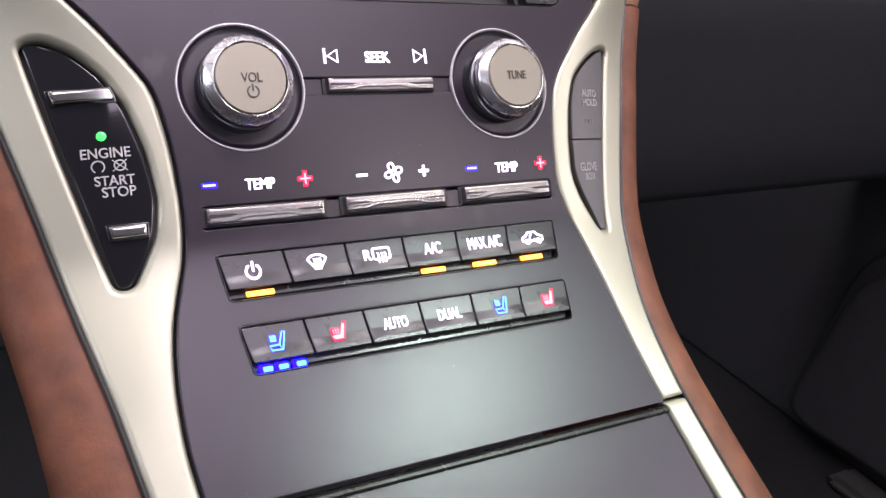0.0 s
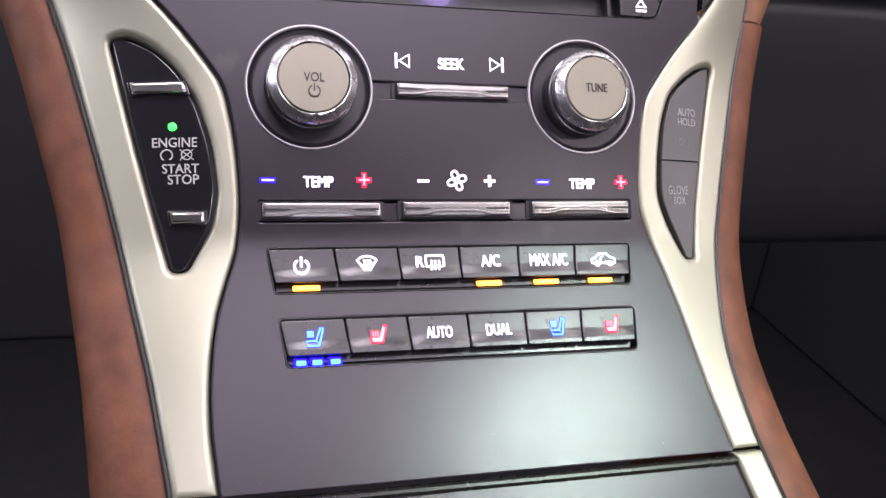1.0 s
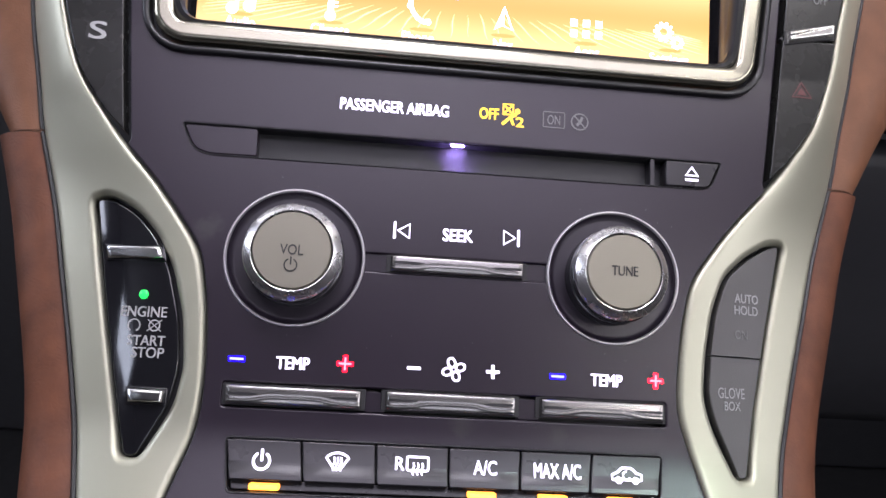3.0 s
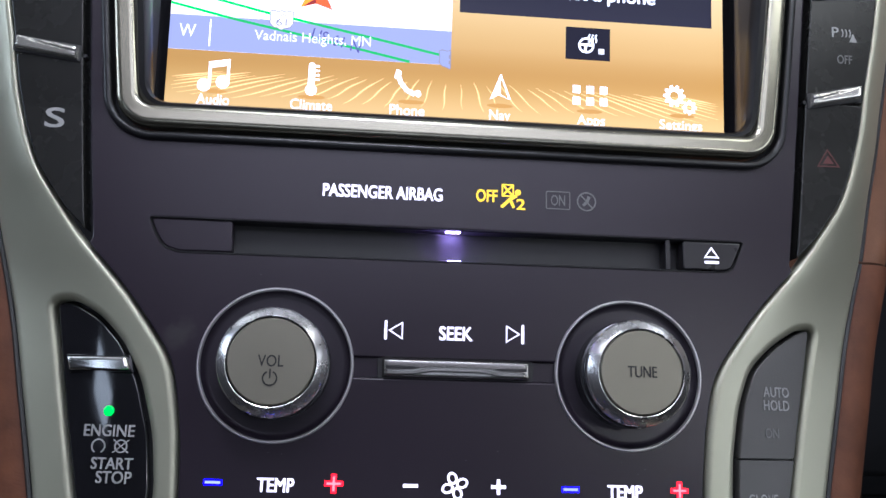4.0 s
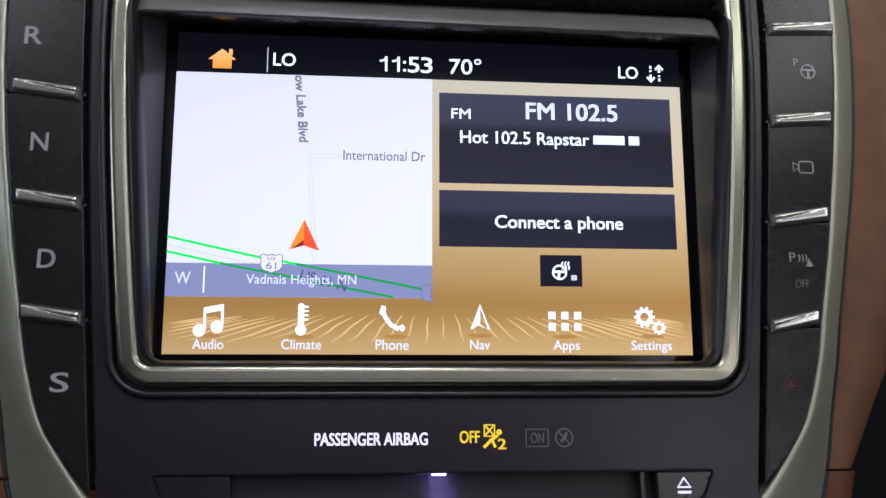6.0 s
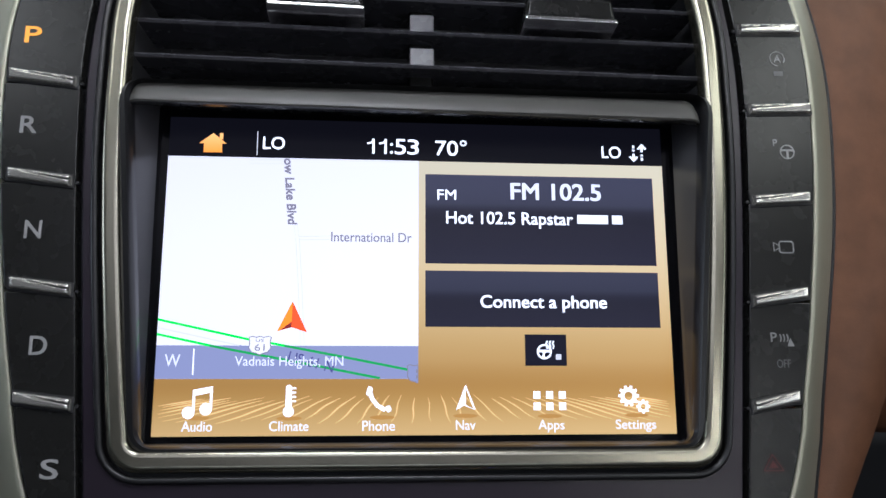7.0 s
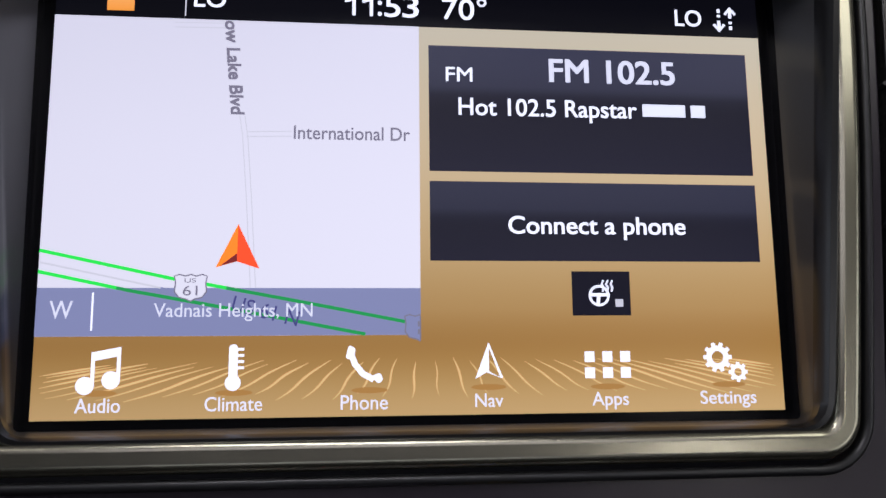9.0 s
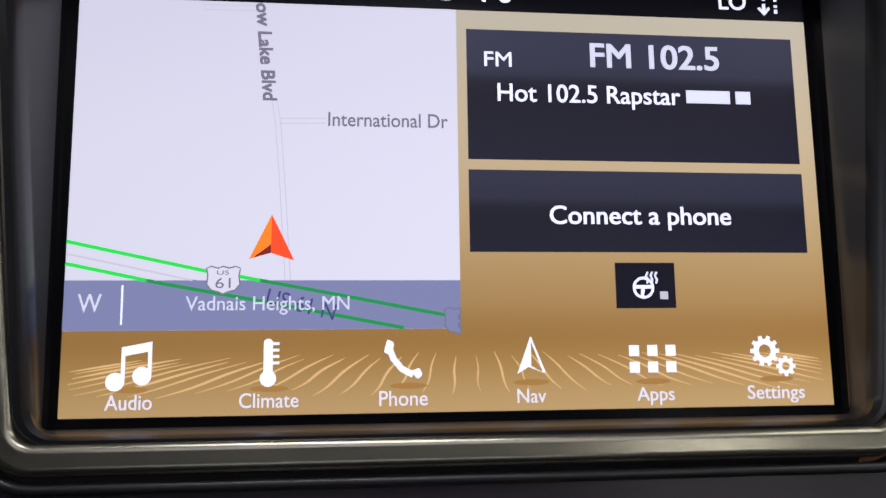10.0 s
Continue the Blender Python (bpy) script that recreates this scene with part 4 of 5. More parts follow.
stroke(bm, disc(-0.0877, -0.0732, 0.0016, 18), 0.0004, -0.0012, True)
for s in (-1, 1):
    stroke(bm, [(-0.0877 - 0.0021, -0.0732 - s * 0.0017), (-0.0877 + 0.0021, -0.0732 + s * 0.0017)], 0.0003, -0.00115)
part("run_symbols", bm, M_PRINT, start, warp=pocket_face)


# ---- grey buttons in the right pocket ----
def half_pocket(z0, z1):
    bm = slab([pocket(1, -0.0003)], -0.0008, 0.004, 0.0005, [("z", steps(-0.115, -0.03, 0.006)), ("x", steps(0.078, 0.112, 0.006))])
    geom = [*bm.verts, *bm.edges, *bm.faces]
    for z, sgn in ((z0, -1), (z1, 1)):
        geom = [*bm.verts, *bm.edges, *bm.faces]
        cut = bmesh.ops.bisect_plane(bm, geom=geom, plane_co=(0, 0, z), plane_no=(0, 0, sgn), clear_outer=True)
        bmesh.ops.holes_fill(bm, edges=[e for e in cut["geom_cut"] if isinstance(e, bmesh.types.BMEdge)])
    return bm


hold = thing("auto_hold_button", (0.098, 0.006, -0.055), "grey plastic hold button set in silver trim", "button", "trim buttons")
part("face_plate", half_pocket(-0.0727, -0.02), M_GREY, hold, warp=pocket_face)
write("AUTO", (0.0917, 0.1004, -0.0554, -0.0525), M_PRINT_SOFT, hold, pocket_face, -0.0008, bold=0.012)
write("HOLD", (0.0915, 0.1002, -0.0592, -0.0563), M_PRINT_SOFT, hold, pocket_face, -0.0008, bold=0.012)
write("ON", (0.0915, 0.0960, -0.0671, -0.0643), M_PRINT_DIM, hold, pocket_face, -0.0008)
glove = thing("glove_box_button", (0.094, 0.006, -0.09), "grey plastic glove box button set in silver trim", "button", "trim buttons")
part("face_plate", half_pocket(-0.12, -0.0733), M_GREY, glove, warp=pocket_face)
write("GLOVE", (0.0850, 0.0943, -0.0859, -0.0826), M_PRINT_SOFT, glove, pocket_face, -0.0008)
write("BOX", (0.0871, 0.0928, -0.0896, -0.0868), M_PRINT_SOFT, glove, pocket_face, -0.0008)
part("pocket_floor", slab([pocket(1, 0.0022)], -0.0045, 0.002, 0, [("z", steps(-0.115, -0.03, 0.012)), ("x", steps(0.078, 0.112, 0.008))]), M_DARK, hold, warp=pocket_face)
part("pocket_floor", slab([pocket(-1, 0.0022)], -0.0045, 0.002, 0, [("z", steps(-0.115, -0.03, 0.012)), ("x", steps(-0.112, -0.078, 0.008))]), M_DARK, start, warp=pocket_face)

# ---- button strips on both sides of the display ----
CUT_L = [-0.030, 0.0358, 0.0716, 0.1075, 0.1420, 0.1755, 0.226]
CUT_R = [-0.030, 0.0345, 0.0699, 0.1051, 0.1388, 0.1697, 0.226]


def strip_button(side, z0, z1, label, category):
    lo = max(z0 + 0.0003, -0.0150)
    hi = z1 - 0.0003
    a = edge_points(SEAM, lo, hi, side, -0.0010)
    b = [(x, z) for x, z in edge_points(INNER, lo, hi, side, 0.0007) if abs(x) > spline(SEAM_BOTH, z) + 0.0012]
    if lo < -0.01:
        b = [(side * (spline(INNER[side], z) - 0.0007), z) for z in steps(-0.0128, hi, 0.004)] + [b[-1]]
    b_obj = thing("selector_button" if side < 0 else "function_button", (a[0][0], 0.0, lo), label, category, "selector buttons" if side < 0 else "function buttons")
    bm = slab([soft_corners(a + list(reversed(b)), 0.0008, 2)], 0.0006, 0.006, 0.0005, [("z", steps(lo, hi, 0.006))])
    part("cap", bm, M_STRIP, b_obj, warp=face)
    return b_obj


def chrome_tab(parent, side, z, w, rise):
    """The chrome lip along a button's upper edge: a folded bar on a black plate; plate and inner wedge paint recess and
    groove dark.
    """
    x0 = side * (spline(SEAM_BOTH, z) + 0.0021)
    x1 = x0 + side * w
    tall = 0.0019
    pts = [(x0 - side * 0.0007, z - tall - 0.0007), (x1 + side * 0.0007, z - tall - 0.0007 + rise), (x1 + side * 0.0007, z + tall + 0.0006 + rise), (x0 - side * 0.0007, z + tall + 0.0006)]
    recess = part("lip_recess", slab([soft_corners(pts, 0.0007, 3)], 0.0009, 0.003, 0.0003, [("x", steps(min(x0, x1), max(x0, x1), 0.003))]), M_DARK, parent, "black plate painting the dark recess round the lip", warp=face)
    nu, nv, rows = 30, 20, []
    for j in range(nv + 1):
        v = 2 * j / nv - 1
        row = []
        for i in range(nu + 1):
            u = i / nu
            edge = max(0.0, 1 - abs(2 * u - 1) ** 30) ** 0.5 * max(0.0, 1 - abs(v) ** 8) ** 0.5
            fold = 0.05 + 0.55 * u  # the fold climbs outwards
            d = v - fold
            depth = 0.0011 * math.exp(-(d / 0.13) ** 2) * max(0.0, 1 - 1.15 * u)
            h = (0.0024 - 0.00055 * max(0.0, d) + 0.0003 * min(0.0, d) - depth) * edge
            row.append((x0 + (x1 - x0) * u, -h - 0.0006, z + tall * v + rise * u))
        rows.append(row)
    lip = part("chrome_lip", loft(rows), M_TAB, parent, "polished chrome lip", warp=face)
    wedge = [(x0 + side * w * u, z + rise * u + tall * (0.05 + 0.55 * u + k)) for u, k in ((0.02, -0.16), (0.30, -0.12), (0.62, -0.02), (0.80, 0.0), (0.62, 0.04), (0.30, 0.12), (0.02, 0.16))]
    # black wedge puts the fold's dark groove into colour
    part("groove", shape(bmesh.new(), wedge, 0.0022, 0.00035), M_DARK, lip, "black wedge painting the groove's darkness", warp=face)
    part("hinge_pin", slab([disc(x0 - side * 0.0016, z - 0.0004, 0.0006, 10)], 0.0008, 0.002, 0.0001), M_DARK, recess, warp=face)


letters = [("S", -0.1138, 0.0167), ("D", -0.1207, 0.0542), ("N", -0.1258, 0.0914), ("R", -0.1306, 0.1269), ("P", -0.1322, 0.1590), ("", 0, 0)]
for i, (ch, x, z) in enumerate(letters):
    b = strip_button(-1, CUT_L[i], CUT_L[i + 1], f"black gear selector button {'marked ' + ch if ch else 'at the top of its strip'}", "gear selector")
    if ch:
        write(ch, (x - 0.0026, x + 0.0026, z - 0.0029, z + 0.0029), G_PARK if ch == "P" else M_PRINT, b, front=0.0006, bold=0.01)
    if i < 5:
        chrome_tab(b, -1, CUT_L[i + 1], [0.0176, 0.0192, 0.0205, 0.0222, 0.022][i], 0.0024)
rlabels = ["hazard warning button with dim red triangle", "parking sensor button with printed symbol", "camera button with printed symbol", "parking assist button with printed symbol", "stop start button with printed symbol", "plain button"]
for i in range(6):
    b = strip_button(1, CUT_R[i], CUT_R[i + 1], "satin black " + rlabels[i], "button")
    if i < 5:
        chrome_tab(b, 1, CUT_R[i + 1], [0.0162, 0.0195, 0.0209, 0.0230, 0.0232][i], [0.0036, 0.0030, 0.0015, 0.0010, 0.0008][i])
    bm = bmesh.new()
    if i == 0:
        stroke(bm, [(0.1108, 0.0142), (0.1174, 0.0142), (0.1141, 0.0194)], 0.0007, 0.0006, True)
        shape(bm, [(0.1124, 0.0150), (0.1158, 0.0150), (0.1141, 0.0176)], 0.0006)
        part("hazard_triangle", bm, M_PRINT_RED, b, warp=face)
    if i == 1:
        write("P", (0.1172, 0.1193, 0.0560, 0.0592), M_PRINT, b, front=0.0006)
        for k in range(3):
            stroke(bm, arc(0.1186 + 0.0012 * k, 0.0574, 0.0022, -35, 35, 6), 0.00035, 0.0006)
        shape(bm, [(0.1228, 0.0546), (0.1252, 0.0546), (0.1240, 0.0574)], 0.0006)
        part("sensor_symbol", bm, M_PRINT, b, warp=face)
        write("OFF", (0.1186, 0.1234, 0.0474, 0.0502), M_PRINT_DIM, b, front=0.0006)
    if i == 2:
        stroke(bm, rounded(0.1232, 0.1282, 0.0868, 0.0908, 0.0008, 3), 0.0004, 0.0006, True)
        stroke(bm, [(0.1232, 0.0886), (0.1212, 0.0872), (0.1212, 0.0904), (0.1232, 0.0892)], 0.0004, 0.0006)
        part("camera_symbol", bm, M_PRINT, b, warp=face)
    if i == 3:
        stroke(bm, disc(0.1294, 0.1234, 0.0025, 22), 0.0004, 0.0006, True)
        stroke(bm, [(0.1270, 0.1240), (0.1318, 0.1240)], 0.0007, 0.00062)
        stroke(bm, [(0.1294, 0.1236), (0.1294, 0.1212)], 0.0008, 0.00064)
        part("wheel_symbol", bm, M_PRINT, b, warp=face)
        write("P", (0.1244, 0.1260, 0.1254, 0.1280), M_PRINT, b, front=0.0006)
    if i == 4:
        stroke(bm, arc(0.1290, 0.1590, 0.0027, -30, 270, 22), 0.0003, 0.0006)
        part("circle_arrow", bm, M_PRINT, b, warp=face)
        write("A", (0.1277, 0.1303, 0.1576, 0.1604), M_PRINT, b, front=0.0006)
        part("small_print", stroke(bmesh.new(), [(0.1272, 0.1532), (0.1306, 0.1532)], 0.0018, 0.0006), M_PRINT_DIM, b, warp=face)

# ---- display frame and touch screen ----
bezel = thing("display_frame", (AXIS, 0.0, 0.10), "champagne silver frame round screen and air vents", "display frame")
part("silver_band", slab([bezel_loop(0.0, 0.223), bezel_loop(-0.0068, 0.2165)], 0.0030, 0.008, 0.0022, [("z", steps(0.014, 0.225, 0.008))], 5), M_BEZEL, bezel, warp=face)


def box_loop(hw_low, hw_high, z0, z1, r):
    return soft_corners([(-hw_low, z0), (hw_low, z0), (hw_high, z1), (-hw_high, z1)], r, 6)


TOP = 0.1405
rings = [(box_loop(0.0925, 0.1022, 0.0200, TOP, 0.0095), 0.004, 0.0), (box_loop(0.0920, 0.1016, 0.0204, TOP, 0.0092), -0.0008, 0.8), (box_loop(0.0908, 0.1006, 0.0212, TOP, 0.0085), -0.0020, 1.0),
         (box_loop(0.0892, 0.0990, 0.0222, TOP, 0.0070), -0.0022, 1.0), (box_loop(0.0880, 0.0978, 0.0230, TOP, 0.0055), -0.0008, 0.95), (box_loop(0.0880, 0.0970, 0.0233, TOP, 0.0040), 0.0022, 0.8),
         (box_loop(0.0904, 0.0914, 0.0246, TOP, 0.0015), None, -0.0026), (box_loop(0.0900, 0.0908, 0.0250, TOP, 0.0010), None, 0.0004)]


def ring_rows(some):
    """The lip stands further out towards the brow; the innermost rings follow the glass."""
    return [[(x, screen_face(x, z) + reach if y is None else y + face(x, z) - reach * 0.0060 * (z - 0.02) / 0.115, z) for x, z in lp] for lp, y, reach in some]


part("gloss_lip", loft(ring_rows(rings[:6]), True), M_SEMI, bezel, "semi-gloss black rounded lip")
part("reveal", loft(ring_rows(rings[5:7]), True), M_REVEAL, bezel, "satin black sloping reveal")
part("reveal_step", loft(ring_rows(rings[6:]), True), M_GLOSS, bezel, "gloss black step against the glass")

screen = thing("touch_screen", (0.0, 0.0085, 0.08), "lit colour touch screen showing map and menu icons", "screen")
X0, X1, Z0, Z1 = -0.0881, 0.0879, 0.0269, 0.1362


def rect(x0, x1, z0, z1):
    return [(x0, z0), (x1, z0), (x1, z1), (x0, z1)]


def display(name, pts, mat, layer, label=""):
    return part(name, shape(bmesh.new(), pts, 0.0001 * layer, 0.0001), mat, screen, label, warp=screen_face)


part("glass", slab([rect(-0.0912, 0.0912, 0.0245, 0.150)], 0.0, 0.003), M_GLASS, screen, "gloss black glass", warp=screen_face)
display("header_bar", rect(X0, X1, 0.1222, Z1), S_BLACK, 0.5)
display("gold_field", rect(X0, X1, Z0, 0.1220), S_GOLD, 0.5)
display("map_field", rect(X0, -0.0010, 0.0455, 0.1220), S_MAP, 1.5, "white map field")
display("map_band", rect(X0, -0.0010, 0.0455, 0.0565), S_BAND, 2.5, "blue-grey caption band")
for box, nm, mat in (((0.0014, 0.0839, 0.0851, 0.1172), "radio_tile", S_RADIO), ((0.0014, 0.0841, 0.0631, 0.0826), "phone_tile", S_PHONE), ((0.0358, 0.0503, 0.0499, 0.0606), "wheel_tile", S_NAVY)):
    display(nm, rect(*box), mat, 2, "near-black tile")


def caption(text, box, mat, layer=3, **more):
    part("lettering", words(text, *box, front=0.0001 * layer, thick=0.0001, **more), mat, screen, warp=screen_face)


def drawn(name, bm, mat):
    part(name, bm, mat, screen, warp=screen_face)


# map: highway with green edges, faint streets
road = [(-0.0881, 0.0651), (-0.0720, 0.0616), (-0.0582, 0.0586), (-0.0504, 0.0573), (-0.0270, 0.0529), (-0.0012, 0.0479)]
low = [(-0.0881, 0.0602), (-0.0675, 0.0558), (-0.0500, 0.0526), (-0.0300, 0.0488), (-0.0140, 0.0457)]
mid = [(x, z - 0.0027) for x, z in road]


def road_line(name, pts, w, mat, dim):
    """A map line, dimmed where it runs under the caption band."""
    cut = 0.0565
    over, under = [], []
    for a, b in zip(pts, pts[1:]):
        if a[1] >= cut:
            over.append(a)
            if b[1] < cut:
                k = (a[1] - cut) / (a[1] - b[1])
                mid_pt = (a[0] + k * (b[0] - a[0]), cut)
                over.append(mid_pt)
                under.append(mid_pt)
        else:
            under.append(a)
    (over if pts[-1][1] >= cut else under).append(pts[-1])
    for some, m in ((over, mat), (under, dim)):
        if len(some) > 1:
            drawn(name, stroke(bmesh.new(), some, w, 0.0003, thick=0.0001), m)


road_line("road_edge", road, 0.0008, S_GREEN, S_GREEN_DIM)
road_line("road_edge", low, 0.0008, S_GREEN, S_GREEN_DIM)
road_line("road_line", mid, 0.0004, S_PALE, S_BAND)
for d in (-0.0006, 0.0006):
    for pts in ([(-0.0436 + d, 0.0980), (-0.0428 + d, 0.0930), (-0.0415 + d, 0.0771), (-0.0401 + d, 0.0566)], [(-0.0425, 0.0934 + d), (-0.0318, 0.0937 + d)], [(-0.0602, 0.1204 + d), (-0.0474, 0.1206 + d)]):
        drawn("street_line", stroke(bmesh.new(), pts, 0.00022, 0.00025, thick=0.00005), S_PALE)
caption("International Dr", (-0.0313, -0.0034, 0.0924, 0.0957), S_GREY, bold=0.006)
bm = words("ow Lake Blvd", -0.0462, -0.0432, 0.0983, 0.1217, 0.0003, 0.0001, bold=0.004, turn=-90)
for v in bm.verts:
    v.co.x -= 0.09 * (v.co.z - 0.0983)
drawn("lettering", bm, S_GREY)
caption("W", (-0.0851, -0.0801, 0.0495, 0.0535), S_CAPTION, 4)
drawn("divider", stroke(bmesh.new(), [(-0.0758, 0.0468), (-0.0758, 0.0554)], 0.0004, 0.0004, thick=0.0001), S_WHITE)
caption("Vadnais Heights, MN", (-0.0622, -0.0263, 0.0488, 0.0529), S_CAPTION, 5)
bm = words("US 61 N", -0.0448, -0.0293, 0.0493, 0.0529, 0.0004, 0.0001)
bmesh.ops.rotate(bm, verts=bm.verts, cent=(-0.037, 0, 0.0510), matrix=Matrix.Rotation(radians(14), 3, "Y"))
drawn("lettering", bm, S_INK)


def shield(cx, cz, clip=1.0):
    pts = [(-0.0034, 0.0010), (-0.0037, 0.0026), (-0.0026, 0.0030), (-0.0012, 0.0026), (0, 0.0030), (0.0012, 0.0026), (0.0026, 0.0030), (0.0037, 0.0026), (0.0034, 0.0010), (0.0036, -0.0010), (0.0026, -0.0023), (0.0010, -0.0027), (0.0, -0.0032),
           (-0.0010, -0.0027), (-0.0026, -0.0023), (-0.0036, -0.0010)]
    pts = [(cx + min(x, clip), cz + z) for x, z in pts]
    drawn("route_shield", shape(bmesh.new(), pts, 0.0004, 0.0001), S_MAP if clip > 0.5 else S_BAND)
    drawn("shield_line", stroke(bmesh.new(), pts, 0.0003, 0.0005, True, 0.00005), S_GREY)


shield(-0.0542, 0.0566)
caption("US", (-0.0556, -0.0530, 0.0577, 0.0587), S_GREY, 5)
caption("61", (-0.0559, -0.0526, 0.0547, 0.0570), S_GREY, 5)
shield(-0.0011, 0.0472, 0.0)
for z0, z1 in ((0.0474, 0.0486), (0.0456, 0.0468)):
    drawn("shield_print", stroke(bmesh.new(), [(-0.0015, z0), (-0.0015, z1)], 0.0004, 0.0005, thick=0.00005), S_GREY)
drawn("position_arrow", shape(bmesh.new(), [(-0.0438, 0.0715), (-0.0487, 0.0613), (-0.0439, 0.0627)], 0.0003, 0.0001), S_ORANGE)
drawn("position_arrow", shape(bmesh.new(), [(-0.0438, 0.0715), (-0.0439, 0.0627), (-0.0387, 0.0610)], 0.0003, 0.0001), S_RED)
drawn("arrow_shadow", shape(bmesh.new(), [(-0.0478, 0.0616), (-0.0439, 0.0627), (-0.0439, 0.0646)], 0.00042, 0.0001), S_DEEP)
# header
bm = shape(bmesh.new(), [(-0.0778, 0.1268), (-0.0731, 0.1306), (-0.0684, 0.1268)], 0.0002, 0.0001)
shape(bm, rect(-0.0762, -0.0699, 0.1236, 0.1274), 0.00021, 0.0001)
shape(bm, rect(-0.0709, -0.0697, 0.1284, 0.1306), 0.00022, 0.0001)
drawn("home_icon", bm, S_HOME)
drawn("divider", stroke(bmesh.new(), [(-0.0578, 0.1228), (-0.0578, 0.1316)], 0.0003, 0.0002, thick=0.0001), S_PALE)
caption("LO", (-0.0558, -0.0483, 0.1252, 0.1297), S_WHITE, 2, bold=0.008)
for x in (-0.0171, -0.0128):
    bm = stroke(bmesh.new(), [(x, 0.1244), (x, 0.1298)], 0.0008, 0.0002, thick=0.0001)
    stroke(bm, [(x - 0.0022, 0.1281), (x - 0.0004, 0.1286), (x, 0.1298)], 0.0007, 0.00022, thick=0.0001)
    drawn("lettering", bm, S_WHITE)
for ch, x0, x1, z0, z1 in ((":", -0.0112, -0.0102, 0.1245, 0.1284), ("5", -0.0095, -0.0056, 0.1243, 0.1299), ("3", -0.0050, -0.0010, 0.1243, 0.1299)):
    caption(ch, (x0, x1, z0, z1), S_WHITE, 2, bold=0.004)
caption("70\u00b0", (0.0050, 0.0162, 0.1242, 0.1300), S_WHITE, 2, bold=0.004)
caption("LO", (0.0657, 0.0727, 0.1246, 0.1290), S_WHITE, 2, bold=0.008)
bm = bmesh.new()
for x, sgn in ((0.0775, -1), (0.0806, 1)):
    for za, zb in ((0.0004, 0.0026), (-0.0006, -0.0012), (-0.0018, -0.0028)):
        stroke(bm, [(x, 0.1268 + sgn * za), (x, 0.1268 + sgn * zb)], 0.0008, 0.0002, thick=0.0001)
    stroke(bm, [(x - 0.0014, 0.1268 + sgn * 0.0014), (x, 0.1268 + sgn * 0.0031), (x + 0.0014, 0.1268 + sgn * 0.0014)], 0.0007, 0.00022, thick=0.0001)
drawn("vent_arrows", bm, S_WHITE)
# tiles
caption("FM", (0.0057, 0.0123, 0.1080, 0.1116), S_WHITE, bold=0.004)
caption("FM 102.5", (0.0320, 0.0645, 0.1085, 0.1145), S_CAPTION, bold=0.018)
caption("Hot 102.5 Rapstar", (0.0088, 0.0541, 0.0980, 0.1038), S_WHITE, bold=0.006)
for x0, x1 in ((0.0557, 0.0669), (0.0684, 0.0722)):
    drawn("name_bar", shape(bmesh.new(), rect(x0, x1, 0.1000, 0.1032), 0.0003, 0.0001), S_BAR)
caption("Connect a phone", (0.0206, 0.0651, 0.0684, 0.0741), S_WHITE, bold=0.009)
bm = stroke(bmesh.new(), disc(0.0425, 0.0547, 0.0023, 22), 0.0006, 0.0003, True, 0.0001)
stroke(bm, [(0.0403, 0.0549), (0.0447, 0.0549)], 0.0008, 0.00032, thick=0.0001)
stroke(bm, [(0.0424, 0.0546), (0.0421, 0.0526)], 0.0008, 0.00034, thick=0.0001)
for k in range(3):
    x = 0.0434 + 0.0011 * k
    stroke(bm, [(x, 0.0557), (x + 0.0003, 0.0566), (x - 0.0002, 0.0575), (x + 0.0003, 0.0584)], 0.00045, 0.0003, thick=0.0001)
drawn("heated_wheel_icon", bm, S_WHITE)
display("status_square", rect(0.0465, 0.0484, 0.0520, 0.0538), S_PALE, 3)
# dune ripples behind the menu icons
rng = random.Random(4)
bright, shade = bmesh.new(), bmesh.new()


def ripple(bm, pts, w, front):
    """A crest that thins out at both ends."""
    n = len(pts) - 1
    near, far = [], []
    for i, (x, z) in enumerate(pts):
        a, b = Vector(pts[max(0, i - 1)]), Vector(pts[min(n, i + 1)])
        d = (b - a).normalized() * w * (0.12 + 0.5 * math.sin(math.pi * i / n))
        near.append(bm.verts.new((x - d.y, -front, z + d.x)))
        far.append(bm.verts.new((x + d.y, -front, z - d.x)))
    for i in range(n):
        bm.faces.new((near[i], far[i], far[i + 1], near[i + 1]))


for i in range(72):
    xb = 0.0056 * (i - 35.5) + rng.uniform(-0.0007, 0.0007)
    side = 1 if xb > 0 else -1
    far = min(1.0, abs(xb) / 0.09)
    zv = 0.0600 - 0.0095 * far ** 0.7
    top, bottom = 0.0400 - 0.0010 * far + rng.uniform(-0.0008, 0.0006), 0.0312 + rng.uniform(-0.0004, 0.0012)
    bend, phase = rng.uniform(0.0003, 0.0007), rng.uniform(-0.5, 0.5)
    pts = []
    for k in range(25):
        q = k / 24
        z = top + (bottom - top) * q
        x = xb * (zv - z) / (zv - 0.034) + side * bend * (0.4 + far) * math.sin(6.4 * q + phase) * (0.5 + q)
        if abs(x) < 0.0866:
            pts.append((x, z))
    if len(pts) > 5:
        ripple(bright, pts, rng.uniform(0.00026, 0.00046), 0.00016)
        ripple(shade, [(x - side * 0.0007, z - 0.0005) for x, z in pts], 0.0014, 0.00012)
drawn("dune_ripples", bright, S_RIPPLE)
drawn("dune_shadows", shade, S_SHADE)
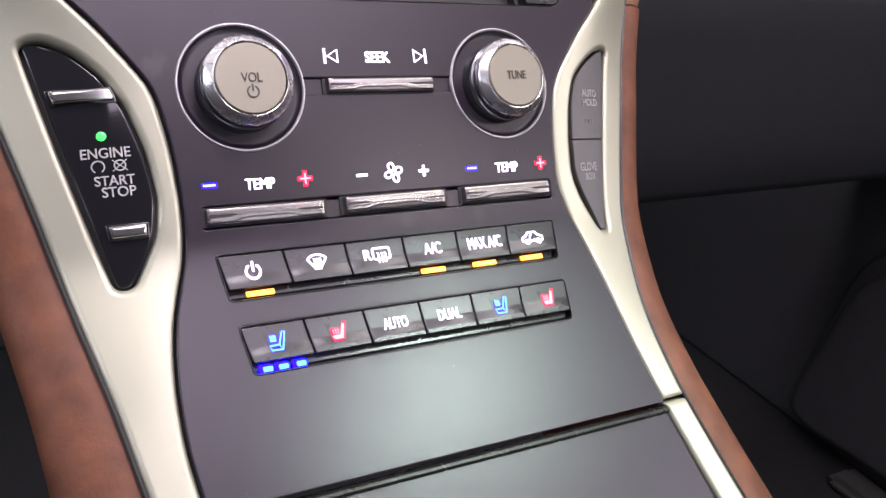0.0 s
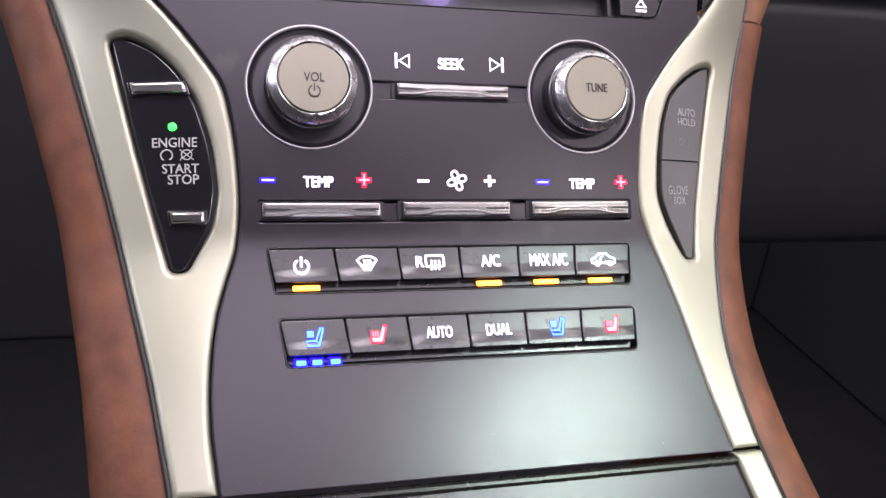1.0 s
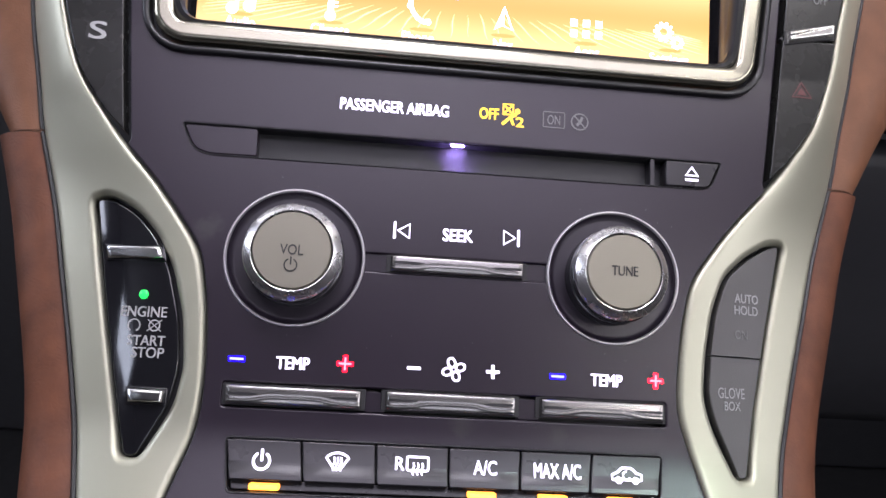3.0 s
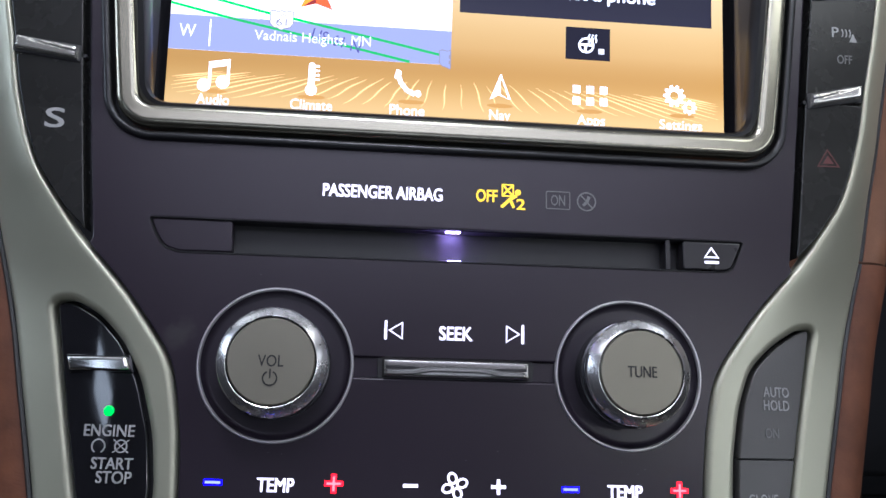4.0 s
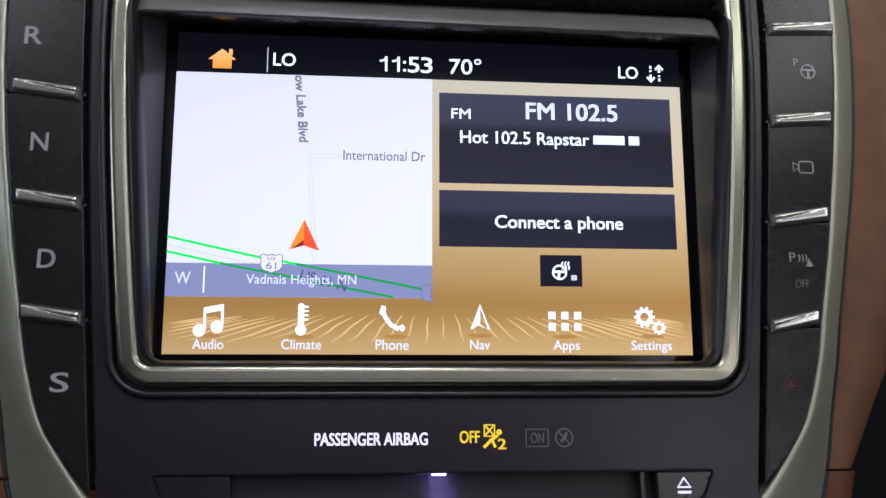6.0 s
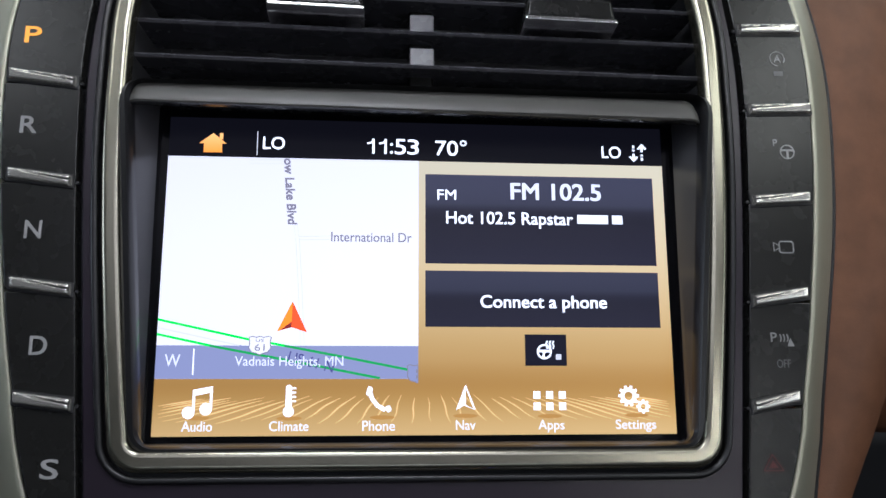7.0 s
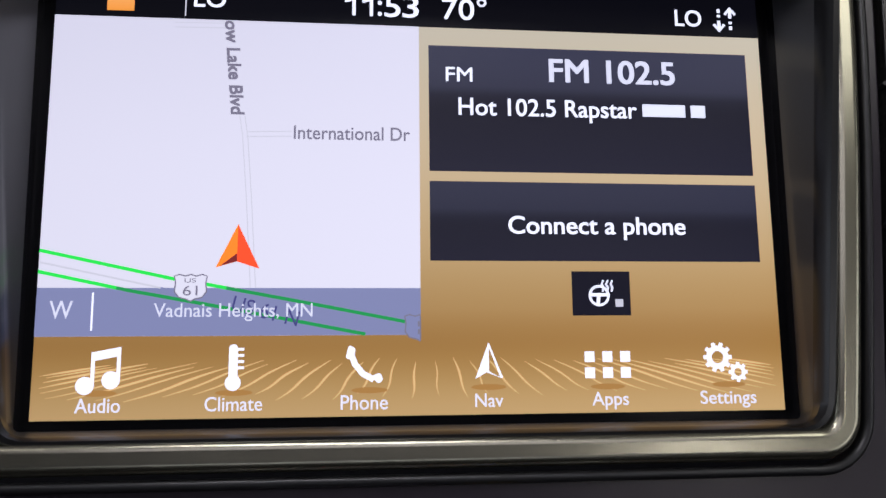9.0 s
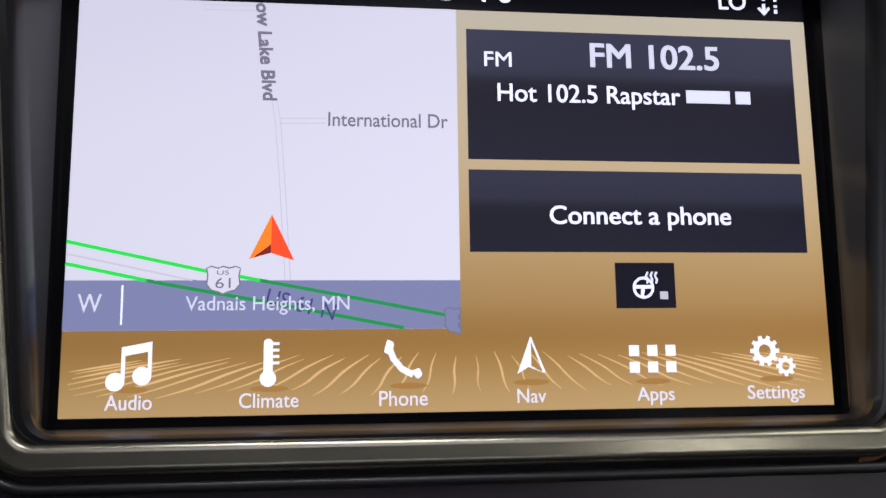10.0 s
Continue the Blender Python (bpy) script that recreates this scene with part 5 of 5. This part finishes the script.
for x, z in ((-0.0738, 0.0328), (-0.0438, 0.0326), (-0.0130, 0.0328), (0.0150, 0.0332), (0.0438, 0.0330), (0.0740, 0.0332)):
    drawn("icon_shadow", shape(bmesh.new(), arc(x, z, 0.0042, 0, 345, 23, 0.0007), 0.00018, 0.00002), S_SHADE)
def shifted(bm, dx, dz):
    bmesh.ops.translate(bm, verts=bm.verts, vec=(dx, 0, dz))
    return bm


# menu icons
bm = shape(bmesh.new(), disc(-0.0762, 0.0346, 0.0020, 16), 0.0003, 0.0001)
shape(bm, disc(-0.0706, 0.0358, 0.0020, 16), 0.0003, 0.0001)
stroke(bm, [(-0.0746, 0.0348), (-0.0746, 0.0416)], 0.0008, 0.00032, thick=0.0001)
stroke(bm, [(-0.0690, 0.0360), (-0.0690, 0.0428)], 0.0008, 0.00032, thick=0.0001)
shape(bm, [(-0.0750, 0.0400), (-0.0686, 0.0412), (-0.0686, 0.0432), (-0.0750, 0.0420)], 0.00034, 0.0001)
drawn("audio_icon", shifted(bm, -0.0004, -0.0001), S_WHITE)
bm = shape(bmesh.new(), disc(-0.0436, 0.0345, 0.0018, 16), 0.0003, 0.0001)
shape(bm, rounded(-0.0446, -0.0426, 0.0345, 0.0432, 0.0009, 4), 0.00032, 0.0001)
for k in range(4):
    shape(bm, rect(-0.0426, -0.0412, 0.0376 + 0.0014 * k, 0.0382 + 0.0014 * k), 0.0003, 0.0001)
drawn("climate_icon", shifted(bm, -0.0005, 0.0003), S_WHITE)
bm = stroke(bmesh.new(), [(-0.0166, 0.0414), (-0.0156, 0.0388), (-0.0138, 0.0366), (-0.0112, 0.0352)], 0.0014, 0.0003, thick=0.0001)
shape(bm, soft_corners([(-0.0178, 0.0402), (-0.0160, 0.0396), (-0.0154, 0.0424), (-0.0170, 0.0432)], 0.0006), 0.00032, 0.0001)
shape(bm, soft_corners([(-0.0118, 0.0360), (-0.0102, 0.0342), (-0.0090, 0.0352), (-0.0098, 0.0368)], 0.0006), 0.00032, 0.0001)
drawn("phone_icon", shifted(bm, -0.0008, 0.0), S_WHITE)
bm = shape(bmesh.new(), [(0.0152, 0.0432), (0.0120, 0.0348), (0.0148, 0.0364)], 0.0003, 0.0001)
stroke(bm, [(0.0152, 0.0430), (0.0183, 0.0350), (0.0150, 0.0364)], 0.0006, 0.00032, True, 0.0001)
drawn("nav_icon", shifted(bm, -0.0002, 0.0003), S_WHITE)
for i in range(3):
    for j in range(2):
        x, z = 0.0383 + 0.0044 * i, 0.0350 + 0.0038 * j
        drawn("apps_square", shape(bmesh.new(), rect(x, x + 0.0024, z, z + 0.0025), 0.0003, 0.0001), S_WHITE)


def gear(cx, cz, r, n):
    """A toothed wheel with a round hole, cut from one plate."""
    teeth = []
    for k in range(n):
        for a, q in ((-0.30, 0.78), (-0.20, 1.0), (0.20, 1.0), (0.30, 0.78)):
            w = 2 * math.pi * (k + a) / n
            teeth.append((cx + q * r * math.cos(w), cz + q * r * math.sin(w)))
    return slab([teeth, disc(cx, cz, r * 0.42, 20)], 0.0003, 0.0001)


drawn("settings_icon", gear(0.0715, 0.0397, 0.0036, 10), S_WHITE)
drawn("settings_icon", gear(0.0765, 0.0361, 0.0024, 8), S_WHITE)
for text, x0, x1, low_z in (("Audio", -0.0785, -0.0687, 0.0285), ("Climate", -0.0502, -0.0374, 0.0285), ("Phone", -0.0196, -0.0088, 0.0284), ("Nav", 0.0117, 0.0183, 0.0286), ("Apps", 0.0398, 0.0487, 0.0276), ("Settings", 0.0666, 0.0806, 0.0276)):
    caption(text, (x0, x1, low_z, 0.0317), S_LABEL, bold=0.002)

# ---- brow over the screen and air vents ----
brow = thing("screen_brow", (AXIS, -0.01, 0.138), "soft black brow between screen and air vents", "dashboard trim")
prof = [(0.012, 0.1392), (0.002, 0.1380), (-0.0122, 0.1320), (-0.0140, 0.1322), (-0.0146, 0.1327), (-0.0146, 0.1335), (-0.0140, 0.1360), (-0.0131, 0.1386), (-0.0123, 0.1402), (-0.0112, 0.1411), (-0.0096, 0.1416), (-0.004, 0.1422), (0.012, 0.1426)]
xs = [-0.0992 + 0.1965 * (i / 80 if 8 < i < 72 else (1 - math.cos(math.pi * i / 80)) / 2 * 0.5 + i / 160) for i in range(81)]


def brow_row(x):
    """The brow's section at x: its ends turn down and back into the reveal."""
    d = max(0.0, min(1.0, (abs(x + 0.001) - 0.0925) / 0.0058))
    sink = 1 - math.sqrt(1 - d * d)
    return [(x, y + (0.0060 * sink if y < -0.005 else 0.0), z - 0.0010 * x / 0.1 - (0.0075 * sink * min(1.0, max(0.0, (z - 0.1322) / 0.009)) if i > 2 else 0.0)) for i, (y, z) in enumerate(prof)]


brow_rows = [brow_row(x) for x in xs]
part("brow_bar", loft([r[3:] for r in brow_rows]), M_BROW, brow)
# underside takes the blacker plastic: its shade is put into the colour
part("brow_underside", loft([r[:4] for r in brow_rows]), M_STRIP, brow, "underside with its shade put into the black")
vent = thing("air_vent", (AXIS, 0.0, 0.175), "black centre air vent with horizontal slats", "air vent")
part("duct", slab([rounded(-0.100, 0.103, 0.140, 0.2165, 0.004)], -0.045, 0.004), M_CABIN, vent)
rows = []
for y in (0.046, -0.004):
    rows.append([(x, y, z) for x, z in rounded(-0.1012, 0.1036, 0.1412, 0.2168, 0.004)])
part("duct_wall", loft(rows, True), M_CABIN, vent)


def slat(z):
    """A blade with a thick round front lip, sloping back and down."""
    sec = [(-0.0050, 0.0), (-0.0058, 0.0007), (-0.0052, 0.0015), (-0.0036, 0.0018), (0.020, 0.0046), (0.020, 0.0036), (-0.0030, 0.0)]
    nx = 20
    rows = []
    for i in range(nx + 1):
        x = -0.0995 + 0.2010 * i / nx
        rows.append([(x, y, z + h - 0.0014 * x / 0.1) for y, h in sec])
    bm = loft(rows, True)
    return part("slat", bm, M_SLAT, vent)


SLATS = (0.1528, 0.1662, 0.1796, 0.1930, 0.2064)
for z in SLATS:
    slat(z)
part("divider_post", slab([rounded(-0.0046, 0.0042, 0.141, 0.216, 0.001)], -0.0040, 0.012, 0.001), M_STRIP, vent, "dark recessed upright post")
for z in SLATS:
    part("slat_link", slab([rounded(-0.0047, 0.0040, z + 0.0004, z + 0.0080, 0.0004)], 0.0053, 0.006, 0.0004), M_SLAT, vent, "grey block on the slat")
part("post_foot", slab([rounded(-0.0047, 0.0040, 0.1444, 0.1452, 0.0002)], 0.0048, 0.008, 0.0002), M_SLAT, vent, "thin foot of the post")
for x0, x1, up in ((-0.0545, -0.0212, 0.0036), (0.0362, 0.0690, 0.0014)):
    tab = part("vent_tab", slab([soft_corners([(x0, 0.1694 + up), (x1, 0.1686 + up), (x1 - 0.001, 0.1772 + up), (x0 + 0.001, 0.1780 + up)], 0.001)], 0.0125, 0.020, 0.0016, segs=3), M_STRIP, vent, "black slider tab")
    part("tab_lip", slab([soft_corners([(x0 - 0.0004, 0.1676 + up), (x1 + 0.0004, 0.1668 + up), (x1 + 0.0004, 0.1688 + up), (x0 - 0.0004, 0.1696 + up)], 0.0006)], 0.0135, 0.019, 0.0008), M_CHROME, tab, "chrome tab lip")

# ---- lower lid of the console ----
lid = thing("storage_lid", (AXIS, -0.03, -0.22), "smooth dark grey sliding storage lid of the console", "storage lid")
bm = slab([edge_points(INNER, -0.298, LID_Z - 0.0022, 1, 0.0006) + list(reversed(edge_points(INNER, -0.298, LID_Z - 0.0022, -1, 0.0006)))], -0.0010, 0.006, 0.0016, [("z", steps(-0.298, LID_Z, 0.008))])
part("lid_panel", bm, M_PANEL, lid, warp=face)
zt = LID_Z - 0.0030
lip_rows = [[(u * (spline(INNER[-1 if u < 0 else 1], zt) - 0.0010), face(0, zt) + y, zt + h) for u in [-1 + k / 12 for k in range(25)]] for y, h in ((0.004, 0.0012), (0.0006, 0.0013), (-0.0001, 0.0009), (-0.0004, 0.0), (-0.0001, -0.0010), (0.0012, -0.0016))]
part("lid_edge", loft(lip_rows), M_STRIP, lid, "rounded satin black leading edge")

# ---- leather flanks of the console and the dash ----
def flank(side, z0, z1, out, mat, name, label, deep=0.16):
    """Padded leather that rolls away from the silver trim's outer edge."""
    zs = [z0, *steps(z0, z1, 0.006), z1]
    rows = []
    for z in zs:
        w = out(z)
        x = side * (spline(OUTER[side], z) + 0.0006)
        y = trim_face(side * spline(OUTER[side], z), z) + 0.0012
        row = [(x - side * 0.001, y + 0.004, z), (x, y + 0.0006, z)]
        for k in range(1, 10):
            a = math.pi / 2 * k / 9
            row.append((x + side * w * math.sin(a) ** 0.9, y - 0.0004 + 0.75 * w * (1 - math.cos(a)), z))
        row.append((x + side * w * 0.98, y + deep * 0.5, z))
        row.append((x + side * w * 0.9, y + deep, z))
        rows.append(row)
    ob = thing(name, (AXIS + side * 0.12, 0.02, (z0 + z1) / 2), label, "console side", "padded leather sides")
    part("leather_pad", loft(rows), mat, ob)
    edge = []
    for z in zs:
        x = side * (spline(OUTER[side], z) + 0.0003)
        y = trim_face(side * spline(OUTER[side], z), z)
        edge.append([(x - side * 0.0004, y + 0.004, z), (x - side * 0.0004, y + 0.0004, z), (x + side * 0.0004, y - 0.0001, z), (x + side * 0.0010, y + 0.0006, z), (x + side * 0.0010, y + 0.004, z)])
    part("gasket", loft(edge), M_DARK, ob, "thin black rubber gasket")


for side in (-1, 1):
    flank(side, -0.30, -0.0117, lambda z: (0.0180 if side < 0 else 0.0155) + 0.0055 * max(0.0, min(1.0, (-0.09 - z) / 0.09)), M_LEATHER, "console_flank", "red-brown leather padded flank of the centre console")
    flank(side, -0.0109, 0.245, lambda z: 0.0125 + 0.45 * max(0.0, z + 0.012), M_TAN, "dash_side", "tan-brown leather padded dash beside the centre stack", 0.10)

# ---- cabin round it ----
def plain_box(name, x0, x1, y0, y1, z0, z1, mat, label, category, kind="structure"):
    bm = bmesh.new()
    bmesh.ops.create_cube(bm, size=1)
    for v in bm.verts:
        v.co = ((x0 + x1) / 2 + v.co.x * (x1 - x0), (y0 + y1) / 2 + v.co.y * (y1 - y0), (z0 + z1) / 2 + v.co.z * (z1 - z0))
    bmesh.ops.bevel(bm, geom=bm.edges[:], offset=0.008, segments=2, affect="EDGES")
    soften(bm)
    me = bpy.data.meshes.new(name)
    bm.to_mesh(me)
    bm.free()
    me.materials.append(mat)
    return tagged(new(name, me), label, category, "", kind)


plain_box("floor", -0.85, 0.85, -1.7, 1.0, 0.10, 0.14, M_CARPET, "black carpeted car floor", "floor")
plain_box("wall_front", -0.80, 0.80, 0.75, 0.80, 0.14, 1.17, M_CABIN, "dark bulkhead behind the dash", "wall")
plain_box("wall_rear", -0.80, 0.80, -1.70, -1.65, 0.14, 1.17, M_CABIN, "dark rear wall of the cabin", "wall")
for s in (-1, 1):
    a, b = sorted((s * 0.80, s * 0.85))
    plain_box("door_left" if s < 0 else "door_right", a, b, -1.70, 0.80, 0.14, 1.17, M_CABIN, "dark door side of the cabin", "door")
plain_box("ceiling", -0.85, 0.85, -1.7, 0.80, 1.17, 1.21, M_HEADLINER, "grey fabric headliner", "ceiling")

# passenger side: door bin and sill plate low by the door
bin_ = thing("door_bin", (0, 0, 0), "dark grey moulded door bin low on the car door", "door trim")
bin_.matrix_world = Matrix.Translation((0.80, 0.165, 0.29)) @ Matrix.Rotation(radians(-90), 4, "Z")
part("bin_front", slab([soft_corners([(-0.11, -0.12), (0.13, -0.10), (0.15, 0.10), (-0.06, 0.13)], 0.06, 6)], 0.045, 0.04, 0.012, segs=4), M_CABIN, bin_)
part("bin_rim", slab([soft_corners([(-0.13, -0.14), (0.15, -0.12), (0.17, 0.12), (-0.08, 0.15)], 0.07, 6)], 0.012, 0.012, 0.004), M_CABIN, bin_)
sill = plain_box("sill_plate", 0.735, 0.785, -0.75, 0.17, 0.140, 0.158, M_GREY, "dark grey sill plate along the door", "sill plate", "")


# passenger side of the dash: leather roll above, black glove box below
def along(name, profile, x0, x1, mat, parent, label=""):
    """A moulding of one section (depth, height) that runs across the car."""
    n = 24
    rows = [[(x0 + (x1 - x0) * i / n, y, z) for y, z in profile] for i in range(n + 1)]
    bm = loft(rows)
    soften(bm, 50)
    me = bpy.data.meshes.new(name)
    bm.to_mesh(me)
    bm.free()
    me.materials.append(mat)
    ob = new(name, me)
    ob.parent = parent
    return tagged(ob, label)


dash = tagged(new("passenger_dash"), "tan leather padded dash on the passenger side", "dashboard")
along("leather_roll", [(0.140, 0.744), (0.100, 0.742), (0.078, 0.743), (0.062, 0.748), (0.053, 0.757), (0.050, 0.770), (0.054, 0.800), (0.075, 0.860), (0.130, 0.910), (0.260, 0.935)], 0.176, 0.79, M_TAN, dash)
along("under_seam", [(0.140, 0.7435), (0.100, 0.7410), (0.080, 0.7415), (0.080, 0.7390), (0.140, 0.7390)], 0.176, 0.79, M_DARK, dash, "dark seam under the roll")
glove_box = tagged(new("glove_box"), "satin black glove box under the tan dash", "glove box")
along("glove_box_door", [(0.150, 0.738), (0.122, 0.7375), (0.110, 0.7355), (0.102, 0.730), (0.100, 0.722), (0.108, 0.690), (0.128, 0.620), (0.145, 0.570), (0.160, 0.556), (0.220, 0.552)], 0.172, 0.79, M_GLOVE, glove_box)
along("lower_shelf", [(0.220, 0.5525), (0.300, 0.553), (0.306, 0.549), (0.300, 0.545), (0.220, 0.545)], 0.172, 0.79, M_CABIN, glove_box, "dark plastic lower shelf")

# ---- dust ----
rng = random.Random(11)
bm = bmesh.new()


def fleck(x, y, z, r, up=0.0):
    """A tiny crumb lying on a surface."""
    a = rng.uniform(0, 6.28)
    vs = []
    for k in range(5):
        q = a + k * 1.257
        d = r * rng.uniform(0.5, 1.0)
        vs.append(bm.verts.new((x + d * math.cos(q), y - up * d * math.sin(q), z + (1 - up) * d * math.sin(q))))
    tip = bm.verts.new((x, y - (1 - up) * r * 0.5, z + up * r * 0.5))
    for k in range(5):
        bm.faces.new((vs[k], vs[(k + 1) % 5], tip))


for row in (ROW1, ROW2):
    for i in range(46):
        x = rng.triangular(row["x_low"][0] + 0.002, row["x_low"][1] - 0.002, 0.02)
        z = rng.uniform(row["bottom"] + 0.0008, row["split"] - 0.0006)
        fleck(x, face(x, z) + 0.0015, z, rng.uniform(0.00006, 0.00014))
for i in range(110):
    x = rng.triangular(-0.055, 0.058, 0.012)
    fleck(x, rng.uniform(0.0064, 0.0120), -0.01775, rng.uniform(0.00005, 0.00013), 1.0)
for i in range(36):
    x, z = rng.uniform(-0.068, 0.070), rng.choice([rng.uniform(-0.176, -0.146), rng.uniform(-0.078, -0.072), rng.uniform(-0.034, -0.024)])
    fleck(x, face(x, z) - 0.0001, z, rng.uniform(0.00005, 0.00011))
for i in range(16):
    x, z = rng.uniform(0.0215, 0.0285), rng.uniform(-0.0975, -0.0955)
    fleck(x, face(x, z) - 0.0001, z, rng.uniform(0.00006, 0.00013))
dust = part("dust", bm, M_PRINT, at=(0.0, 0.0, -0.08))
tagged(dust, "pale dust crumbs lying on the black trim", "dust", kind="stuff")
